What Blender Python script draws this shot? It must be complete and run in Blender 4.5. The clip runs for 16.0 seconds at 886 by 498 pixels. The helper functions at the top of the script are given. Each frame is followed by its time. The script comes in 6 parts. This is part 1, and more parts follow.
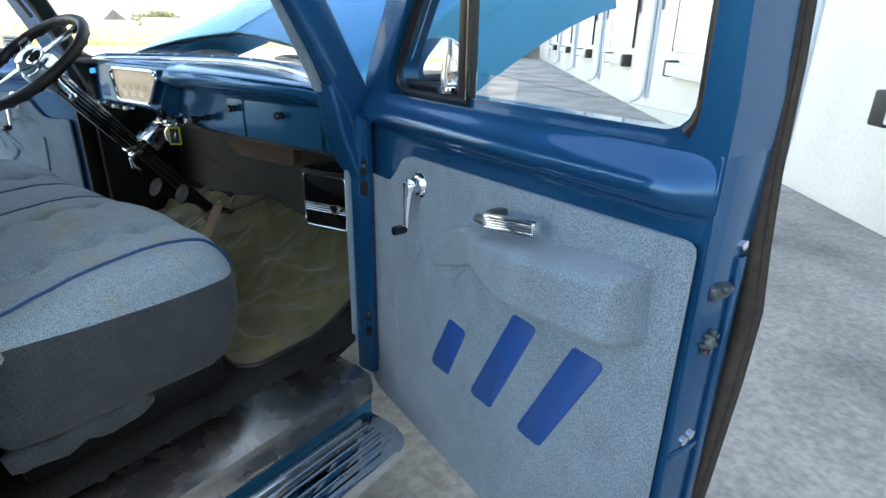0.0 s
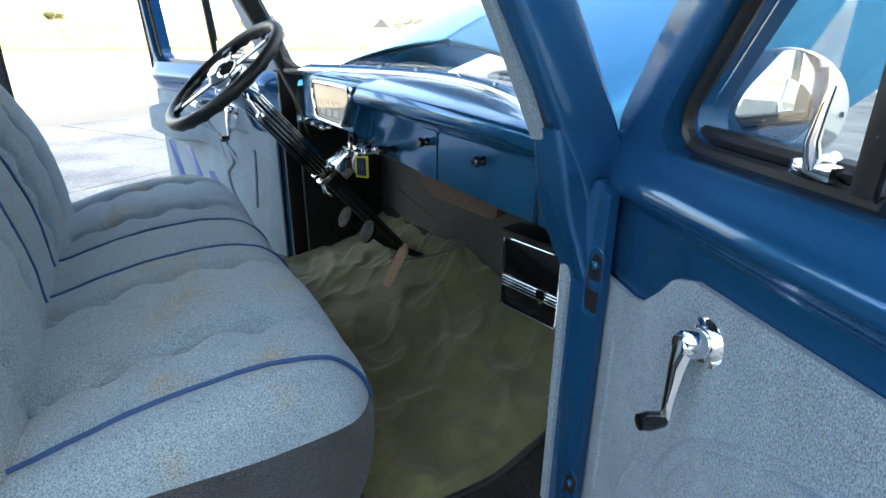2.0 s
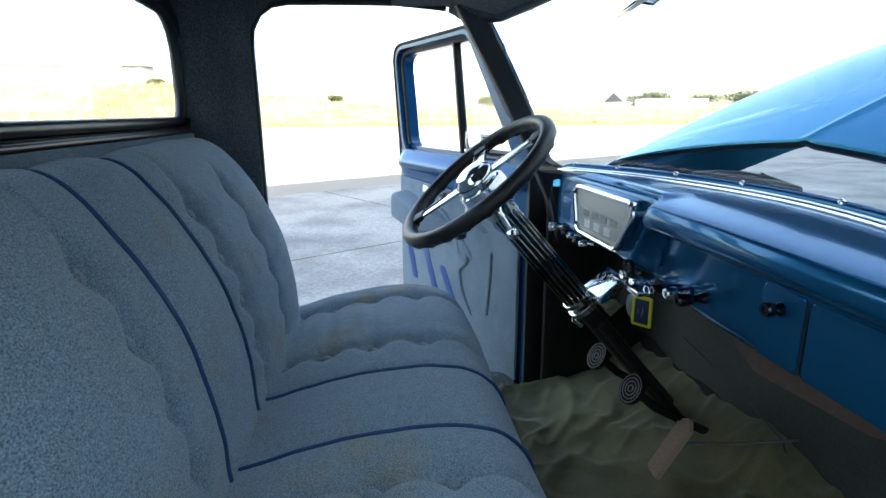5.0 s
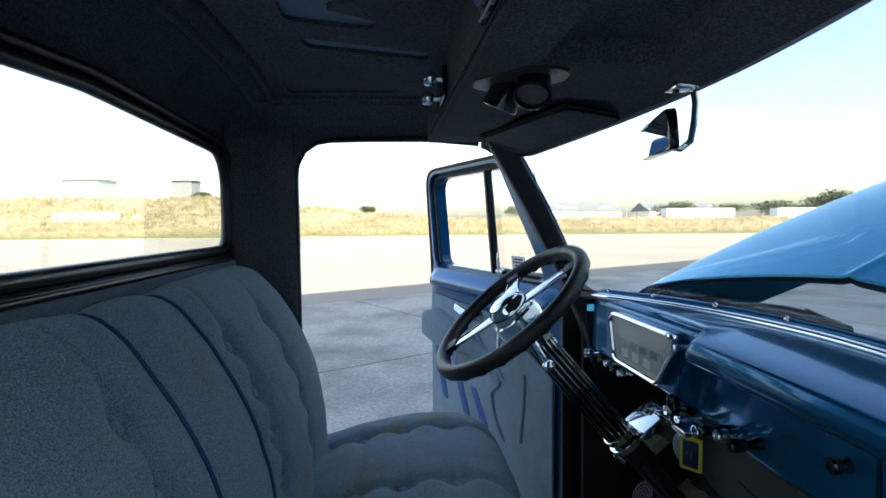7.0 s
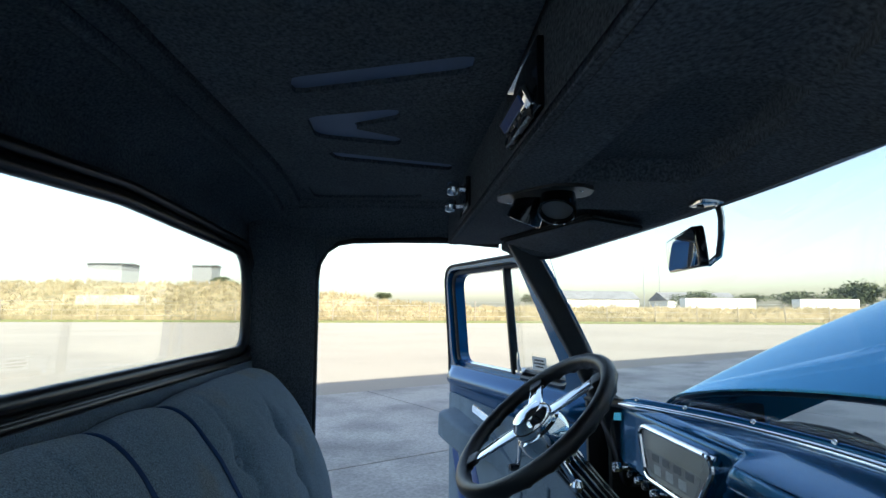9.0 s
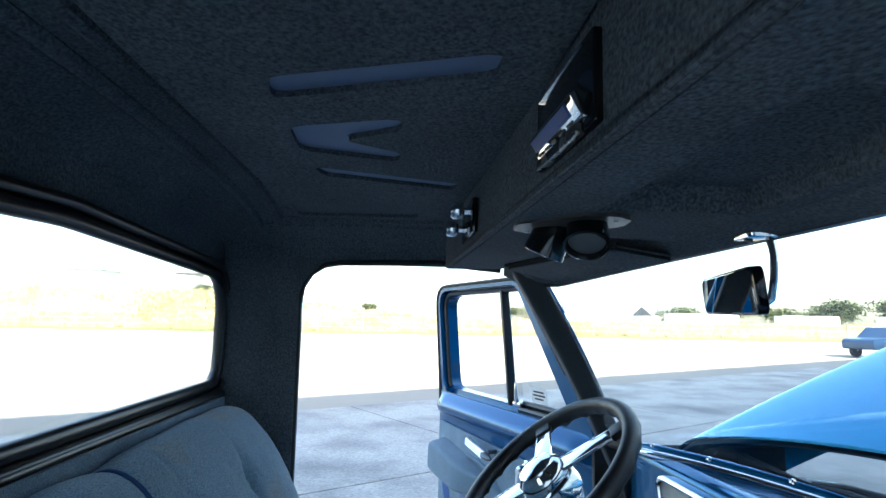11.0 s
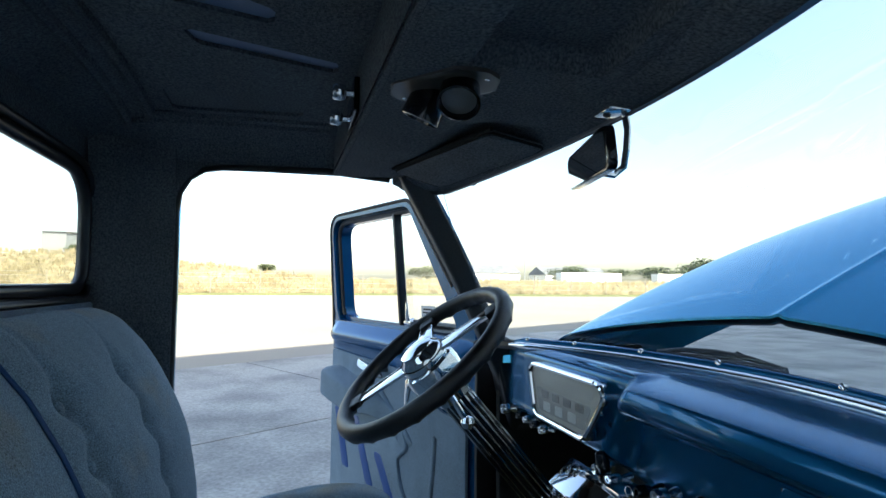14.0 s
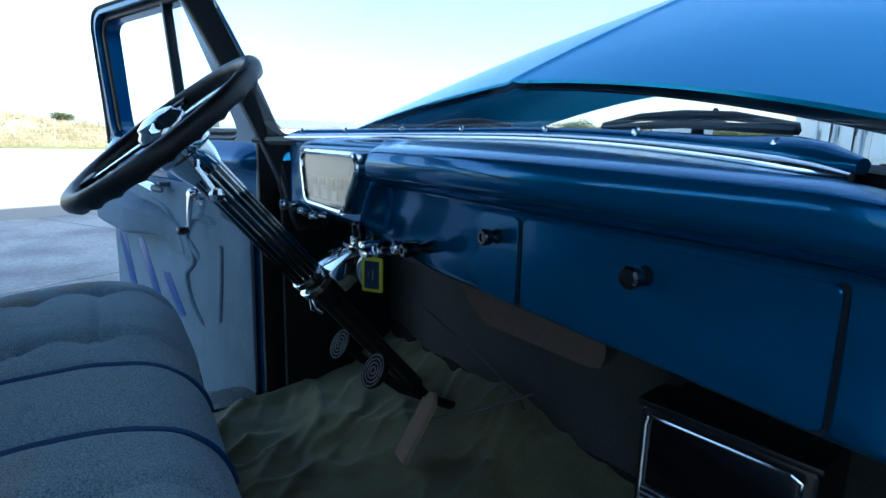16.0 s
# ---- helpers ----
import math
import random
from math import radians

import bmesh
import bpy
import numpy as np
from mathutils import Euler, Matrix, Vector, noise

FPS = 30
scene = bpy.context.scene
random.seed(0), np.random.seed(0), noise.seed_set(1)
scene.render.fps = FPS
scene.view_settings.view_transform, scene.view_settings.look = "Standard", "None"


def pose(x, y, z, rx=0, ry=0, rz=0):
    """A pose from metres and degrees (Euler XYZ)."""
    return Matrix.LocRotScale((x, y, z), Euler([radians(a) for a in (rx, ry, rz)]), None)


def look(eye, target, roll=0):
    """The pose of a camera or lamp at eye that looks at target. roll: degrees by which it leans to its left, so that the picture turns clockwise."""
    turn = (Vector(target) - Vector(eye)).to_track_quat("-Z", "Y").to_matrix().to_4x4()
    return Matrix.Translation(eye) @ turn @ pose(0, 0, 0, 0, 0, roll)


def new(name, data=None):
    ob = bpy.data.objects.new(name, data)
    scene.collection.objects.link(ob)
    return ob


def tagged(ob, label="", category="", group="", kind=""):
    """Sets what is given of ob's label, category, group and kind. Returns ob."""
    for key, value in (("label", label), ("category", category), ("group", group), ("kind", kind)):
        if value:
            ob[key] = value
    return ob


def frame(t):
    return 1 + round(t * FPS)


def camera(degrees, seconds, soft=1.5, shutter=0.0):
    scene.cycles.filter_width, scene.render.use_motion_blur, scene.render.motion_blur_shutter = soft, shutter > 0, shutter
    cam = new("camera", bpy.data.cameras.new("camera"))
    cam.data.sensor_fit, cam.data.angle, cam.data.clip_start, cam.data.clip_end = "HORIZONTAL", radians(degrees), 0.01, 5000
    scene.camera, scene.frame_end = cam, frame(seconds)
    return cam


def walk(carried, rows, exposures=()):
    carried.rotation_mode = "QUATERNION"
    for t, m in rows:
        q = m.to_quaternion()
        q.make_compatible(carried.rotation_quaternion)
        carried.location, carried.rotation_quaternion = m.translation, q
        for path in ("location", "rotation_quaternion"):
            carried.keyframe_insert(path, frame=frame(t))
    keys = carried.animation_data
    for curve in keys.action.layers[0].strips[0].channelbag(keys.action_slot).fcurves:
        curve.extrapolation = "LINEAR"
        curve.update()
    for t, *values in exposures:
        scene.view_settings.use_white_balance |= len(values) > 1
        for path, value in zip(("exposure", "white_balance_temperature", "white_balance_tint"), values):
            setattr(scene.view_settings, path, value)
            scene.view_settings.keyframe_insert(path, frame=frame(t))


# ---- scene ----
cam = camera(78.0, 16.0)
PATH = [
    (0, (1.806, -1.019, 1.375), (0.683, 0.469, 0.65), 1.0),
    (0.5, (1.643, -0.906, 1.372), (0.412, 0.494, 0.648), 0.9),
    (1, (1.533, -0.803, 1.371), (0.2, 0.503, 0.65), 1.1),
    (1.5, (1.45, -0.684, 1.379), (-0.01, 0.474, 0.655), 1.0),
    (2, (1.353, -0.615, 1.383), (-0.268, 0.307, 0.66), 0.5),
    (2.5, (1.218, -0.631, 1.402), (-0.498, 0.117, 0.699), 0.5),
    (3, (1.127, -0.615, 1.393), (-0.641, 0.038, 0.723), 0.6),
    (3.5, (1.034, -0.565, 1.396), (-0.78, -0.035, 0.74), 0.3),
    (4, (0.958, -0.526, 1.396), (-0.905, -0.152, 0.772), -0.3),
    (4.5, (0.909, -0.563, 1.419), (-0.985, -0.285, 0.842), -0.4),
    (4.7, (0.893, -0.576, 1.425), (-1.014, -0.32, 0.88), -0.4),
    (6.8, (0.882, -0.588, 1.475), (-1.113, -0.452, 1.343), -0.5),
    (7, (0.881, -0.591, 1.481), (-1.112, -0.456, 1.379), -0.5),
    (7.5, (0.89, -0.592, 1.489), (-1.107, -0.477, 1.47), -0.3),
    (8, (0.894, -0.596, 1.493), (-1.102, -0.493, 1.557), -0.1),
    (8.5, (0.898, -0.599, 1.504), (-1.095, -0.508, 1.645), 0.1),
    (9, (0.867, -0.603, 1.522), (-1.12, -0.524, 1.737), 0.2),
    (11.3, (0.722, -0.625, 1.571), (-1.256, -0.483, 1.833), 1.2),
    (11.5, (0.715, -0.614, 1.571), (-1.262, -0.456, 1.834), 1.2),
    (12, (0.71, -0.585, 1.552), (-1.264, -0.408, 1.817), 1.2),
    (12.5, (0.723, -0.579, 1.532), (-1.251, -0.396, 1.799), 1.4),
    (13, (0.732, -0.599, 1.513), (-1.239, -0.371, 1.764), 1.3),
    (13.5, (0.727, -0.597, 1.469), (-1.236, -0.27, 1.672), 1.1),
    (14, (0.743, -0.588, 1.432), (-1.195, -0.107, 1.553), 0.5),
    (14.5, (0.76, -0.562, 1.398), (-1.148, 0.037, 1.398), 0.5),
    (15, (0.784, -0.566, 1.358), (-1.077, 0.159, 1.246), 0.6),
    (15.5, (0.79, -0.524, 1.316), (-0.987, 0.362, 1.073), 1.4),
    (16, (0.79, -0.434, 1.271), (-0.903, 0.561, 0.893), 1.5),
]
EXPOSURES = [(0, 2.70, 8150, 10), (2, 3.07, 8200, 10), (4, 3.06, 7900, 10), (4.7, 2.7, 7500, 8), (7, 1.65, 6900, 8), (9, 1.45, 6700, 6), (11.3, 2.48, 6400, 4),
             (13, 2.36, 6500, 6), (14, 1.78, 6800, 6), (14.5, 1.5, 6600, 6), (15.4, 1.5, 6100, 4), (16, 1.72, 5500, 2)]
walk(cam, [(t, look(eye, target, roll)) for t, eye, target, roll in PATH], EXPOSURES)

# ---- world and light ----
world = bpy.data.worlds.new("world")
scene.world = world
world.use_nodes = True
wn = world.node_tree.nodes
sky = wn.new("ShaderNodeTexSky")
sky.sky_type = "NISHITA"
sky.sun_disc = False
sky.sun_elevation = radians(36.4)
sky.sun_rotation = radians(57)
sky.air_density, sky.dust_density, sky.ozone_density = 1.0, 2.2, 0.8
wn["Background"].inputs["Strength"].default_value = 0.15
world.node_tree.links.new(sky.outputs[0], wn["Background"].inputs["Color"])

sun = new("sun", bpy.data.lights.new("sun", "SUN"))
sun.data.energy, sun.data.angle, sun.data.color = 5.0, radians(0.6), (1.0, 0.93, 0.82)
SUN_WAY = Vector((math.sin(radians(57)) * math.cos(radians(36.4)), math.cos(radians(57)) * math.cos(radians(36.4)), math.sin(radians(36.4))))
sun.matrix_world = look(SUN_WAY * 50, (0, 0, 0))


# ---- materials ----
def material(name, color, rough=0.5, metal=0.0, grain=0.0, grain_scale=300.0, blotch=0.0, blotch_scale=4.0, bump=0.0, bump_scale=None,
             coat=0.0, stretch=None, second=None, second_from=0.3, spec=0.5, sheen=0.0, rough_var=0.0, tint=None):
    """A surface with colour variation at two scales (grain and blotches) and fine relief."""
    m = bpy.data.materials.new(name)
    m.use_nodes = True
    nodes, links = m.node_tree.nodes, m.node_tree.links
    b = nodes["Principled BSDF"]
    b.inputs["Roughness"].default_value, b.inputs["Metallic"].default_value = rough, metal
    b.inputs["Coat Weight"].default_value, b.inputs["Coat Roughness"].default_value = coat, 0.04
    b.inputs["Specular IOR Level"].default_value, b.inputs["Sheen Weight"].default_value = spec, sheen
    if tint:
        b.inputs["Specular Tint"].default_value = (*tint, 1)
    coord = nodes.new("ShaderNodeTexCoord").outputs["Object"]
    if stretch:
        mapping = nodes.new("ShaderNodeMapping")
        mapping.inputs["Scale"].default_value = stretch
        links.new(coord, mapping.inputs["Vector"])
        coord = mapping.outputs["Vector"]

    def tex(scale, detail=3.0):
        t = nodes.new("ShaderNodeTexNoise")
        t.inputs["Scale"].default_value, t.inputs["Detail"].default_value = scale, detail
        links.new(coord, t.inputs["Vector"])
        return t.outputs["Fac"]

    def ranged(fac, low, high, start=0.3):
        r = nodes.new("ShaderNodeMapRange")
        r.inputs["From Min"].default_value, r.inputs["From Max"].default_value = start, max(0.7, start + 0.2)
        r.inputs["To Min"].default_value, r.inputs["To Max"].default_value = low, high
        links.new(fac, r.inputs["Value"])
        return r.outputs["Result"]

    out = nodes.new("ShaderNodeRGB").outputs[0]
    out.default_value = (*color, 1)
    if second:
        mix = nodes.new("ShaderNodeMix")
        mix.data_type = "RGBA"
        links.new(ranged(tex(blotch_scale, 5.0), 0.0, 1.0, second_from), mix.inputs["Factor"])
        links.new(out, mix.inputs["A"])
        mix.inputs["B"].default_value = (*second, 1)
        out = mix.outputs["Result"]
    for amount, scale in ((grain, grain_scale), (0.0 if second else blotch, blotch_scale)):
        if amount:
            mul = nodes.new("ShaderNodeVectorMath")
            mul.operation = "SCALE"
            links.new(out, mul.inputs[0])
            links.new(ranged(tex(scale), 1 - amount, 1 + amount), mul.inputs["Scale"])
            out = mul.outputs["Vector"]
    links.new(out, b.inputs["Base Color"])
    if rough_var:
        links.new(ranged(tex(blotch_scale * 1.7, 4.0), max(0.02, rough - rough_var), rough + rough_var), b.inputs["Roughness"])
    if bump:
        n = nodes.new("ShaderNodeBump")
        n.inputs["Strength"].default_value, n.inputs["Distance"].default_value = bump, 0.002
        links.new(tex(bump_scale or grain_scale), n.inputs["Height"])
        links.new(n.outputs["Normal"], b.inputs["Normal"])
    return m


def glass(name, tint=(0.93, 0.97, 0.96)):
    m = bpy.data.materials.new(name)
    m.use_nodes = True
    b = m.node_tree.nodes["Principled BSDF"]
    b.inputs["Base Color"].default_value = (*tint, 1)
    b.inputs["Roughness"].default_value, b.inputs["Transmission Weight"].default_value, b.inputs["IOR"].default_value = 0.0, 1.0, 1.45
    return m


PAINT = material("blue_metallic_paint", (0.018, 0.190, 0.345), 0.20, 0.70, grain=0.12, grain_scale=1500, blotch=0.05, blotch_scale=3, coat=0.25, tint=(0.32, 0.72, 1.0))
# truck blue again, with the cab's dimmer light put into its colour
DASH_PAINT_DIM = material("blue_dash_dimmed", (0.0015, 0.088, 0.200), 0.21, 0.52, grain=0.06, grain_scale=1500, blotch=0.05, blotch_scale=5, coat=0.45, tint=(0.26, 0.66, 1.0))
# truck blue copied darker: shade on jambs and door frames put into the colour
PAINT_JAMB_DIM = material("blue_jamb_dimmed", (0.002, 0.068, 0.178), 0.25, 0.42, grain=0.08, grain_scale=1200, blotch=0.08, blotch_scale=4, coat=0.6, tint=(0.24, 0.64, 1.0))
TWEED = material("grey_blue_tweed", (0.168, 0.230, 0.286), 0.95, 0, grain=0.55, grain_scale=760, blotch=0.10, blotch_scale=18, bump=0.6, bump_scale=640, stretch=(1, 1, 0.5), spec=0.15, sheen=0.2)
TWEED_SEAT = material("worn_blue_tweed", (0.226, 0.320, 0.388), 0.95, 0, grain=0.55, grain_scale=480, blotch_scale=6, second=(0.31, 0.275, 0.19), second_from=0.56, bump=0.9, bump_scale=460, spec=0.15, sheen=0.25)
# separate grey boxing cloth, with some side shade put into its colour
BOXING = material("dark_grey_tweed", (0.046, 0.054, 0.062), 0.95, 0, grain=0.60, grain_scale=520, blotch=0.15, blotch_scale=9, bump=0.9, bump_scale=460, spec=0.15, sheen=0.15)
HEADLINER = material("charcoal_tweed", (0.108, 0.121, 0.134), 0.95, 0, grain=0.5, grain_scale=240, blotch=0.14, blotch_scale=6, bump=1.0, bump_scale=170, spec=0.15)
INLAY = material("navy_vinyl", (0.005, 0.065, 0.26), 0.42, 0, grain=0.05, grain_scale=700, blotch=0.06, bump=0.15, bump_scale=900)
INLAY_DARK = material("slate_blue_vinyl", (0.16, 0.215, 0.34), 0.6, 0, grain=0.08, grain_scale=600, blotch=0.08, bump=0.15)
PIPING = material("navy_piping", (0.009, 0.066, 0.195), 0.5, 0, grain=0.1)
VINYL = material("black_post_vinyl", (0.030, 0.033, 0.037), 0.5, 0, grain=0.25, grain_scale=300, blotch=0.15, bump=0.3, bump_scale=400)
CHROME = material("chrome", (0.82, 0.83, 0.84), 0.06, 1.0, rough_var=0.03, blotch_scale=12)
STEEL = material("polished_sill_steel", (0.36, 0.33, 0.30), 0.26, 1.0, blotch=0.12, blotch_scale=9, rough_var=0.06)
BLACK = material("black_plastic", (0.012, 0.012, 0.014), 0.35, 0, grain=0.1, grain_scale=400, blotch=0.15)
BLACK_GLOSS = material("gloss_black", (0.006, 0.006, 0.007), 0.12, 0, blotch=0.2, blotch_scale=8, coat=0.5)
RUBBER = material("black_rubber", (0.018, 0.018, 0.018), 0.55, 0, grain=0.2, grain_scale=200, blotch=0.2, bump=0.2)
WHEEL_WRAP = material("black_leather_wrap", (0.014, 0.014, 0.015), 0.38, 0, grain=0.2, grain_scale=350, blotch=0.1, bump=0.35, bump_scale=500)
CARPET = material("dark_floor_carpet", (0.022, 0.023, 0.022), 0.95, 0, grain=0.5, grain_scale=260, blotch=0.3, blotch_scale=9, bump=0.8, spec=0.1)
FIREWALL = material("firewall_pad", (0.034, 0.036, 0.032), 0.7, 0, grain=0.25, grain_scale=160, blotch=0.3, blotch_scale=5, bump=0.4)
MAT = material("olive_velour_mat", (0.150, 0.142, 0.070), 0.95, 0, grain=0.25, grain_scale=400, blotch_scale=9, second=(0.082, 0.086, 0.044), bump=0.5, bump_scale=300, spec=0.1, sheen=0.35)
WOOD = material("brown_padded_panel", (0.125, 0.082, 0.064), 0.65, 0, grain=0.10, grain_scale=90, blotch=0.25, bump=0.3)
GASKET = material("window_rubber_gasket", (0.012, 0.013, 0.015), 0.32, 0, grain=0.15, blotch=0.2)
BROWN_SEAL = material("weathered_brown_seal", (0.028, 0.022, 0.018), 0.7, 0, grain=0.4, grain_scale=60, blotch=0.3)
GLASS = glass("clear_glass")
MIRROR = material("mirror_silver", (0.9, 0.9, 0.9), 0.01, 1.0)
GAUGE = material("cream_gauge_face", (0.58, 0.54, 0.45), 0.5, 0, grain=0.05, blotch=0.1)
WHITE = material("white_paint", (0.75, 0.75, 0.73), 0.5, 0, grain=0.05, blotch=0.05)
YELLOW = material("yellow_tag_border", (0.55, 0.50, 0.03), 0.4)
LENS = material("white_lamp_lens", (0.16, 0.16, 0.16), 0.08)


# ---- mesh helpers ----
def part(name, bm, mats, parent=None, label="", sharp=38, recalc=True):
    """Link a bmesh as one mesh object under a thing or a part."""
    if recalc:
        bmesh.ops.recalc_face_normals(bm, faces=bm.faces)
    me = bpy.data.meshes.new(name)
    bm.to_mesh(me)
    bm.free()
    me.polygons.foreach_set("use_smooth", [True] * len(me.polygons))
    me.set_sharp_from_angle(angle=radians(sharp))
    for m in mats if isinstance(mats, (list, tuple)) else [mats]:
        me.materials.append(m)
    ob = new(name, me)
    ob.parent = parent
    if label:
        tagged(ob, label)
    return ob


def thing(name, label, category, at=(0, 0, 0), group="", kind=""):
    ob = new(name)
    ob.empty_display_size = 0.1
    ob.location = at
    return tagged(ob, label, category, group, kind)


def B():
    return bmesh.new()


def box(bm, c, s, m=None, bevel=0.0, idx=0, segs=2):
    """A box with centre c and size s, in the frame m."""
    r = bmesh.ops.create_cube(bm, size=1.0, matrix=(m or Matrix()) @ Matrix.Translation(c) @ Matrix.Diagonal((*s, 1)))
    faces = {f for v in r["verts"] for f in v.link_faces}
    if bevel:
        edges = {e for v in r["verts"] for e in v.link_edges}
        out = bmesh.ops.bevel(bm, geom=list(edges), offset=bevel, segments=segs, profile=0.6, affect="EDGES")
        faces = {f for f in faces if f.is_valid} | set(out["faces"])
    for f in faces:
        f.material_index = idx
    return bm


def tube(bm, pts, r, n=10, idx=0, closed=False, flat=1.0):
    """A round bar along the points; r is one radius or one for each point. flat squashes it along its second axis."""
    pts = [Vector(p) for p in pts]
    rs = r if isinstance(r, (list, tuple)) else [r] * len(pts)
    rings, up = [], None
    k = len(pts)
    for i, p in enumerate(pts):
        a = pts[i - 1] if (i > 0 or closed) else p
        b = pts[(i + 1) % k] if (i < k - 1 or closed) else p
        d = (b - a).normalized()
        if up is None:
            up = Vector((0, 0, 1)) if abs(d.z) < 0.9 else Vector((0, 1, 0))
        side = d.cross(up).normalized()
        up = side.cross(d).normalized()
        rings.append([bm.verts.new(p + side * (rs[i] * math.cos(2 * math.pi * j / n)) + up * (rs[i] * flat * math.sin(2 * math.pi * j / n))) for j in range(n)])
    pairs = list(zip(rings, rings[1:])) + ([(rings[-1], rings[0])] if closed else [])
    for a, b in pairs:
        for j in range(n):
            bm.faces.new((a[j], a[(j + 1) % n], b[(j + 1) % n], b[j])).material_index = idx
    if not closed:
        bm.faces.new(rings[0][::-1]).material_index = idx
        bm.faces.new(rings[-1]).material_index = idx
    return bm


def lathe(bm, profile, m, n=24, idx=0):
    """A turned body: rows of (radius, height) about the local z axis of m."""
    rings = []
    for r, h in profile:
        rings.append([bm.verts.new(m @ Vector((r * math.cos(2 * math.pi * j / n), r * math.sin(2 * math.pi * j / n), h))) for j in range(n)] if r > 1e-6 else [bm.verts.new(m @ Vector((0, 0, h)))])
    for a, b in zip(rings, rings[1:]):
        for j in range(n):
            quad = [a[j % len(a)], a[(j + 1) % len(a)], b[(j + 1) % len(b)], b[j % len(b)]]
            quad = list(dict.fromkeys(quad))
            if len(quad) > 2:
                bm.faces.new(quad).material_index = idx
    if len(rings[0]) > 1:
        bm.faces.new(rings[0][::-1]).material_index = idx
    if len(rings[-1]) > 1:
        bm.faces.new(rings[-1]).material_index = idx
    return bm


def rounded(pts, r, n=5):
    """A closed outline with its corners rounded; r is one radius or one for each corner."""
    pts = [Vector((*p, 0)) for p in pts]
    rs = r if isinstance(r, (list, tuple)) else [r] * len(pts)
    out = []
    for i, p in enumerate(pts):
        a, b = (pts[i - 1] - p), (pts[(i + 1) % len(pts)] - p)
        if rs[i] <= 0:
            out.append((p.x, p.y))
            continue
        half = a.angle(b) / 2
        cut = min(rs[i] / math.tan(half), a.length * 0.49, b.length * 0.49)
        p1, p2 = p + a.normalized() * cut, p + b.normalized() * cut
        for k in range(n + 1):
            t = k / n
            q = p1 * (1 - t) ** 2 + p * 2 * t * (1 - t) + p2 * t * t
            out.append((q.x, q.y))
    return out


def slab(bm, outline, d0, d1, m, bevel=0.0, idx=0, segs=2):
    """An outline in the local xy plane of m, raised from height d0 to d1, with its far edge bevelled."""
    lo = [bm.verts.new(m @ Vector((x, y, d0))) for x, y in outline]
    hi = [bm.verts.new(m @ Vector((x, y, d1))) for x, y in outline]
    k = len(lo)
    faces = [bm.faces.new(lo[::-1]), bm.faces.new(hi)]
    faces += [bm.faces.new((lo[i], lo[(i + 1) % k], hi[(i + 1) % k], hi[i])) for i in range(k)]
    for f in faces:
        f.material_index = idx
    if bevel:
        out = bmesh.ops.bevel(bm, geom=list(faces[1].edges), offset=bevel, segments=segs, profile=0.5, affect="EDGES")
        for f in out["faces"]:
            f.material_index = idx
    return bm


def resample(pts, n):
    pts = [Vector((*p, 0)) for p in pts]
    seg = [(pts[(i + 1) % len(pts)] - p).length for i, p in enumerate(pts)]
    total, out, i, run = sum(seg), [], 0, 0.0
    for k in range(n):
        want = total * k / n
        while run + seg[i] < want:
            run += seg[i]
            i += 1
        out.append(pts[i].lerp(pts[(i + 1) % len(pts)], (want - run) / seg[i]))
    return [(p.x, p.y) for p in out]


def ring(bm, outer, inner, d0, d1, m, idx=0):
    """A flat frame between two outlines, with thickness. Every inner point is tied to the outer point that lies in its direction."""
    n = len(inner)
    cx, cy = sum(p[0] for p in inner) / n, sum(p[1] for p in inner) / n
    far = []
    for x, y in inner:
        best = None
        dx, dy = x - cx, y - cy
        for i, (ax, ay) in enumerate(outer):
            bx, by = outer[(i + 1) % len(outer)]
            ex, ey = bx - ax, by - ay
            det = dx * -ey + ex * dy
            if abs(det) < 1e-12:
                continue
            s = ((ax - cx) * -ey + ex * (ay - cy)) / det
            t = (dx * (ay - cy) - dy * (ax - cx)) / det
            if s > 0 and -1e-6 <= t <= 1 + 1e-6 and (best is None or s < best):
                best = s
        far.append((cx + dx * best, cy + dy * best))
    # the outer corners themselves replace their nearest point
    for ox, oy in outer:
        i = min(range(n), key=lambda k: (far[k][0] - ox) ** 2 + (far[k][1] - oy) ** 2)
        far[i] = (ox, oy)
    rows = [[bm.verts.new(m @ Vector((x, y, d))) for x, y in pts] for pts, d in ((far, d0), (far, d1), (inner, d1), (inner, d0))]
    for a, b in zip(rows, rows[1:] + rows[:1]):
        for i in range(n):
            bm.faces.new((a[i], a[(i + 1) % n], b[(i + 1) % n], b[i])).material_index = idx
    return bm


def grid(bm, f, nu, nv, thick=0.0, idx=0, close_u=False):
    """A surface through f(u, v), u and v from 0 to 1; thick gives it depth."""
    vs = [[bm.verts.new(f(i / nu, j / nv)) for j in range(nv + 1)] for i in range(nu + (0 if close_u else 1))]
    faces = []
    for i in range(nu):
        a, b = vs[i], vs[(i + 1) % len(vs)]
        for j in range(nv):
            faces.append(bm.faces.new((a[j], b[j], b[j + 1], a[j + 1])))
            faces[-1].material_index = idx
    if thick:
        bmesh.ops.recalc_face_normals(bm, faces=faces)
        bmesh.ops.solidify(bm, geom=faces, thickness=thick)
    return bm


def smooth(a, b, x):
    t = min(1.0, max(0.0, (x - a) / (b - a)))
    return t * t * (3 - 2 * t)


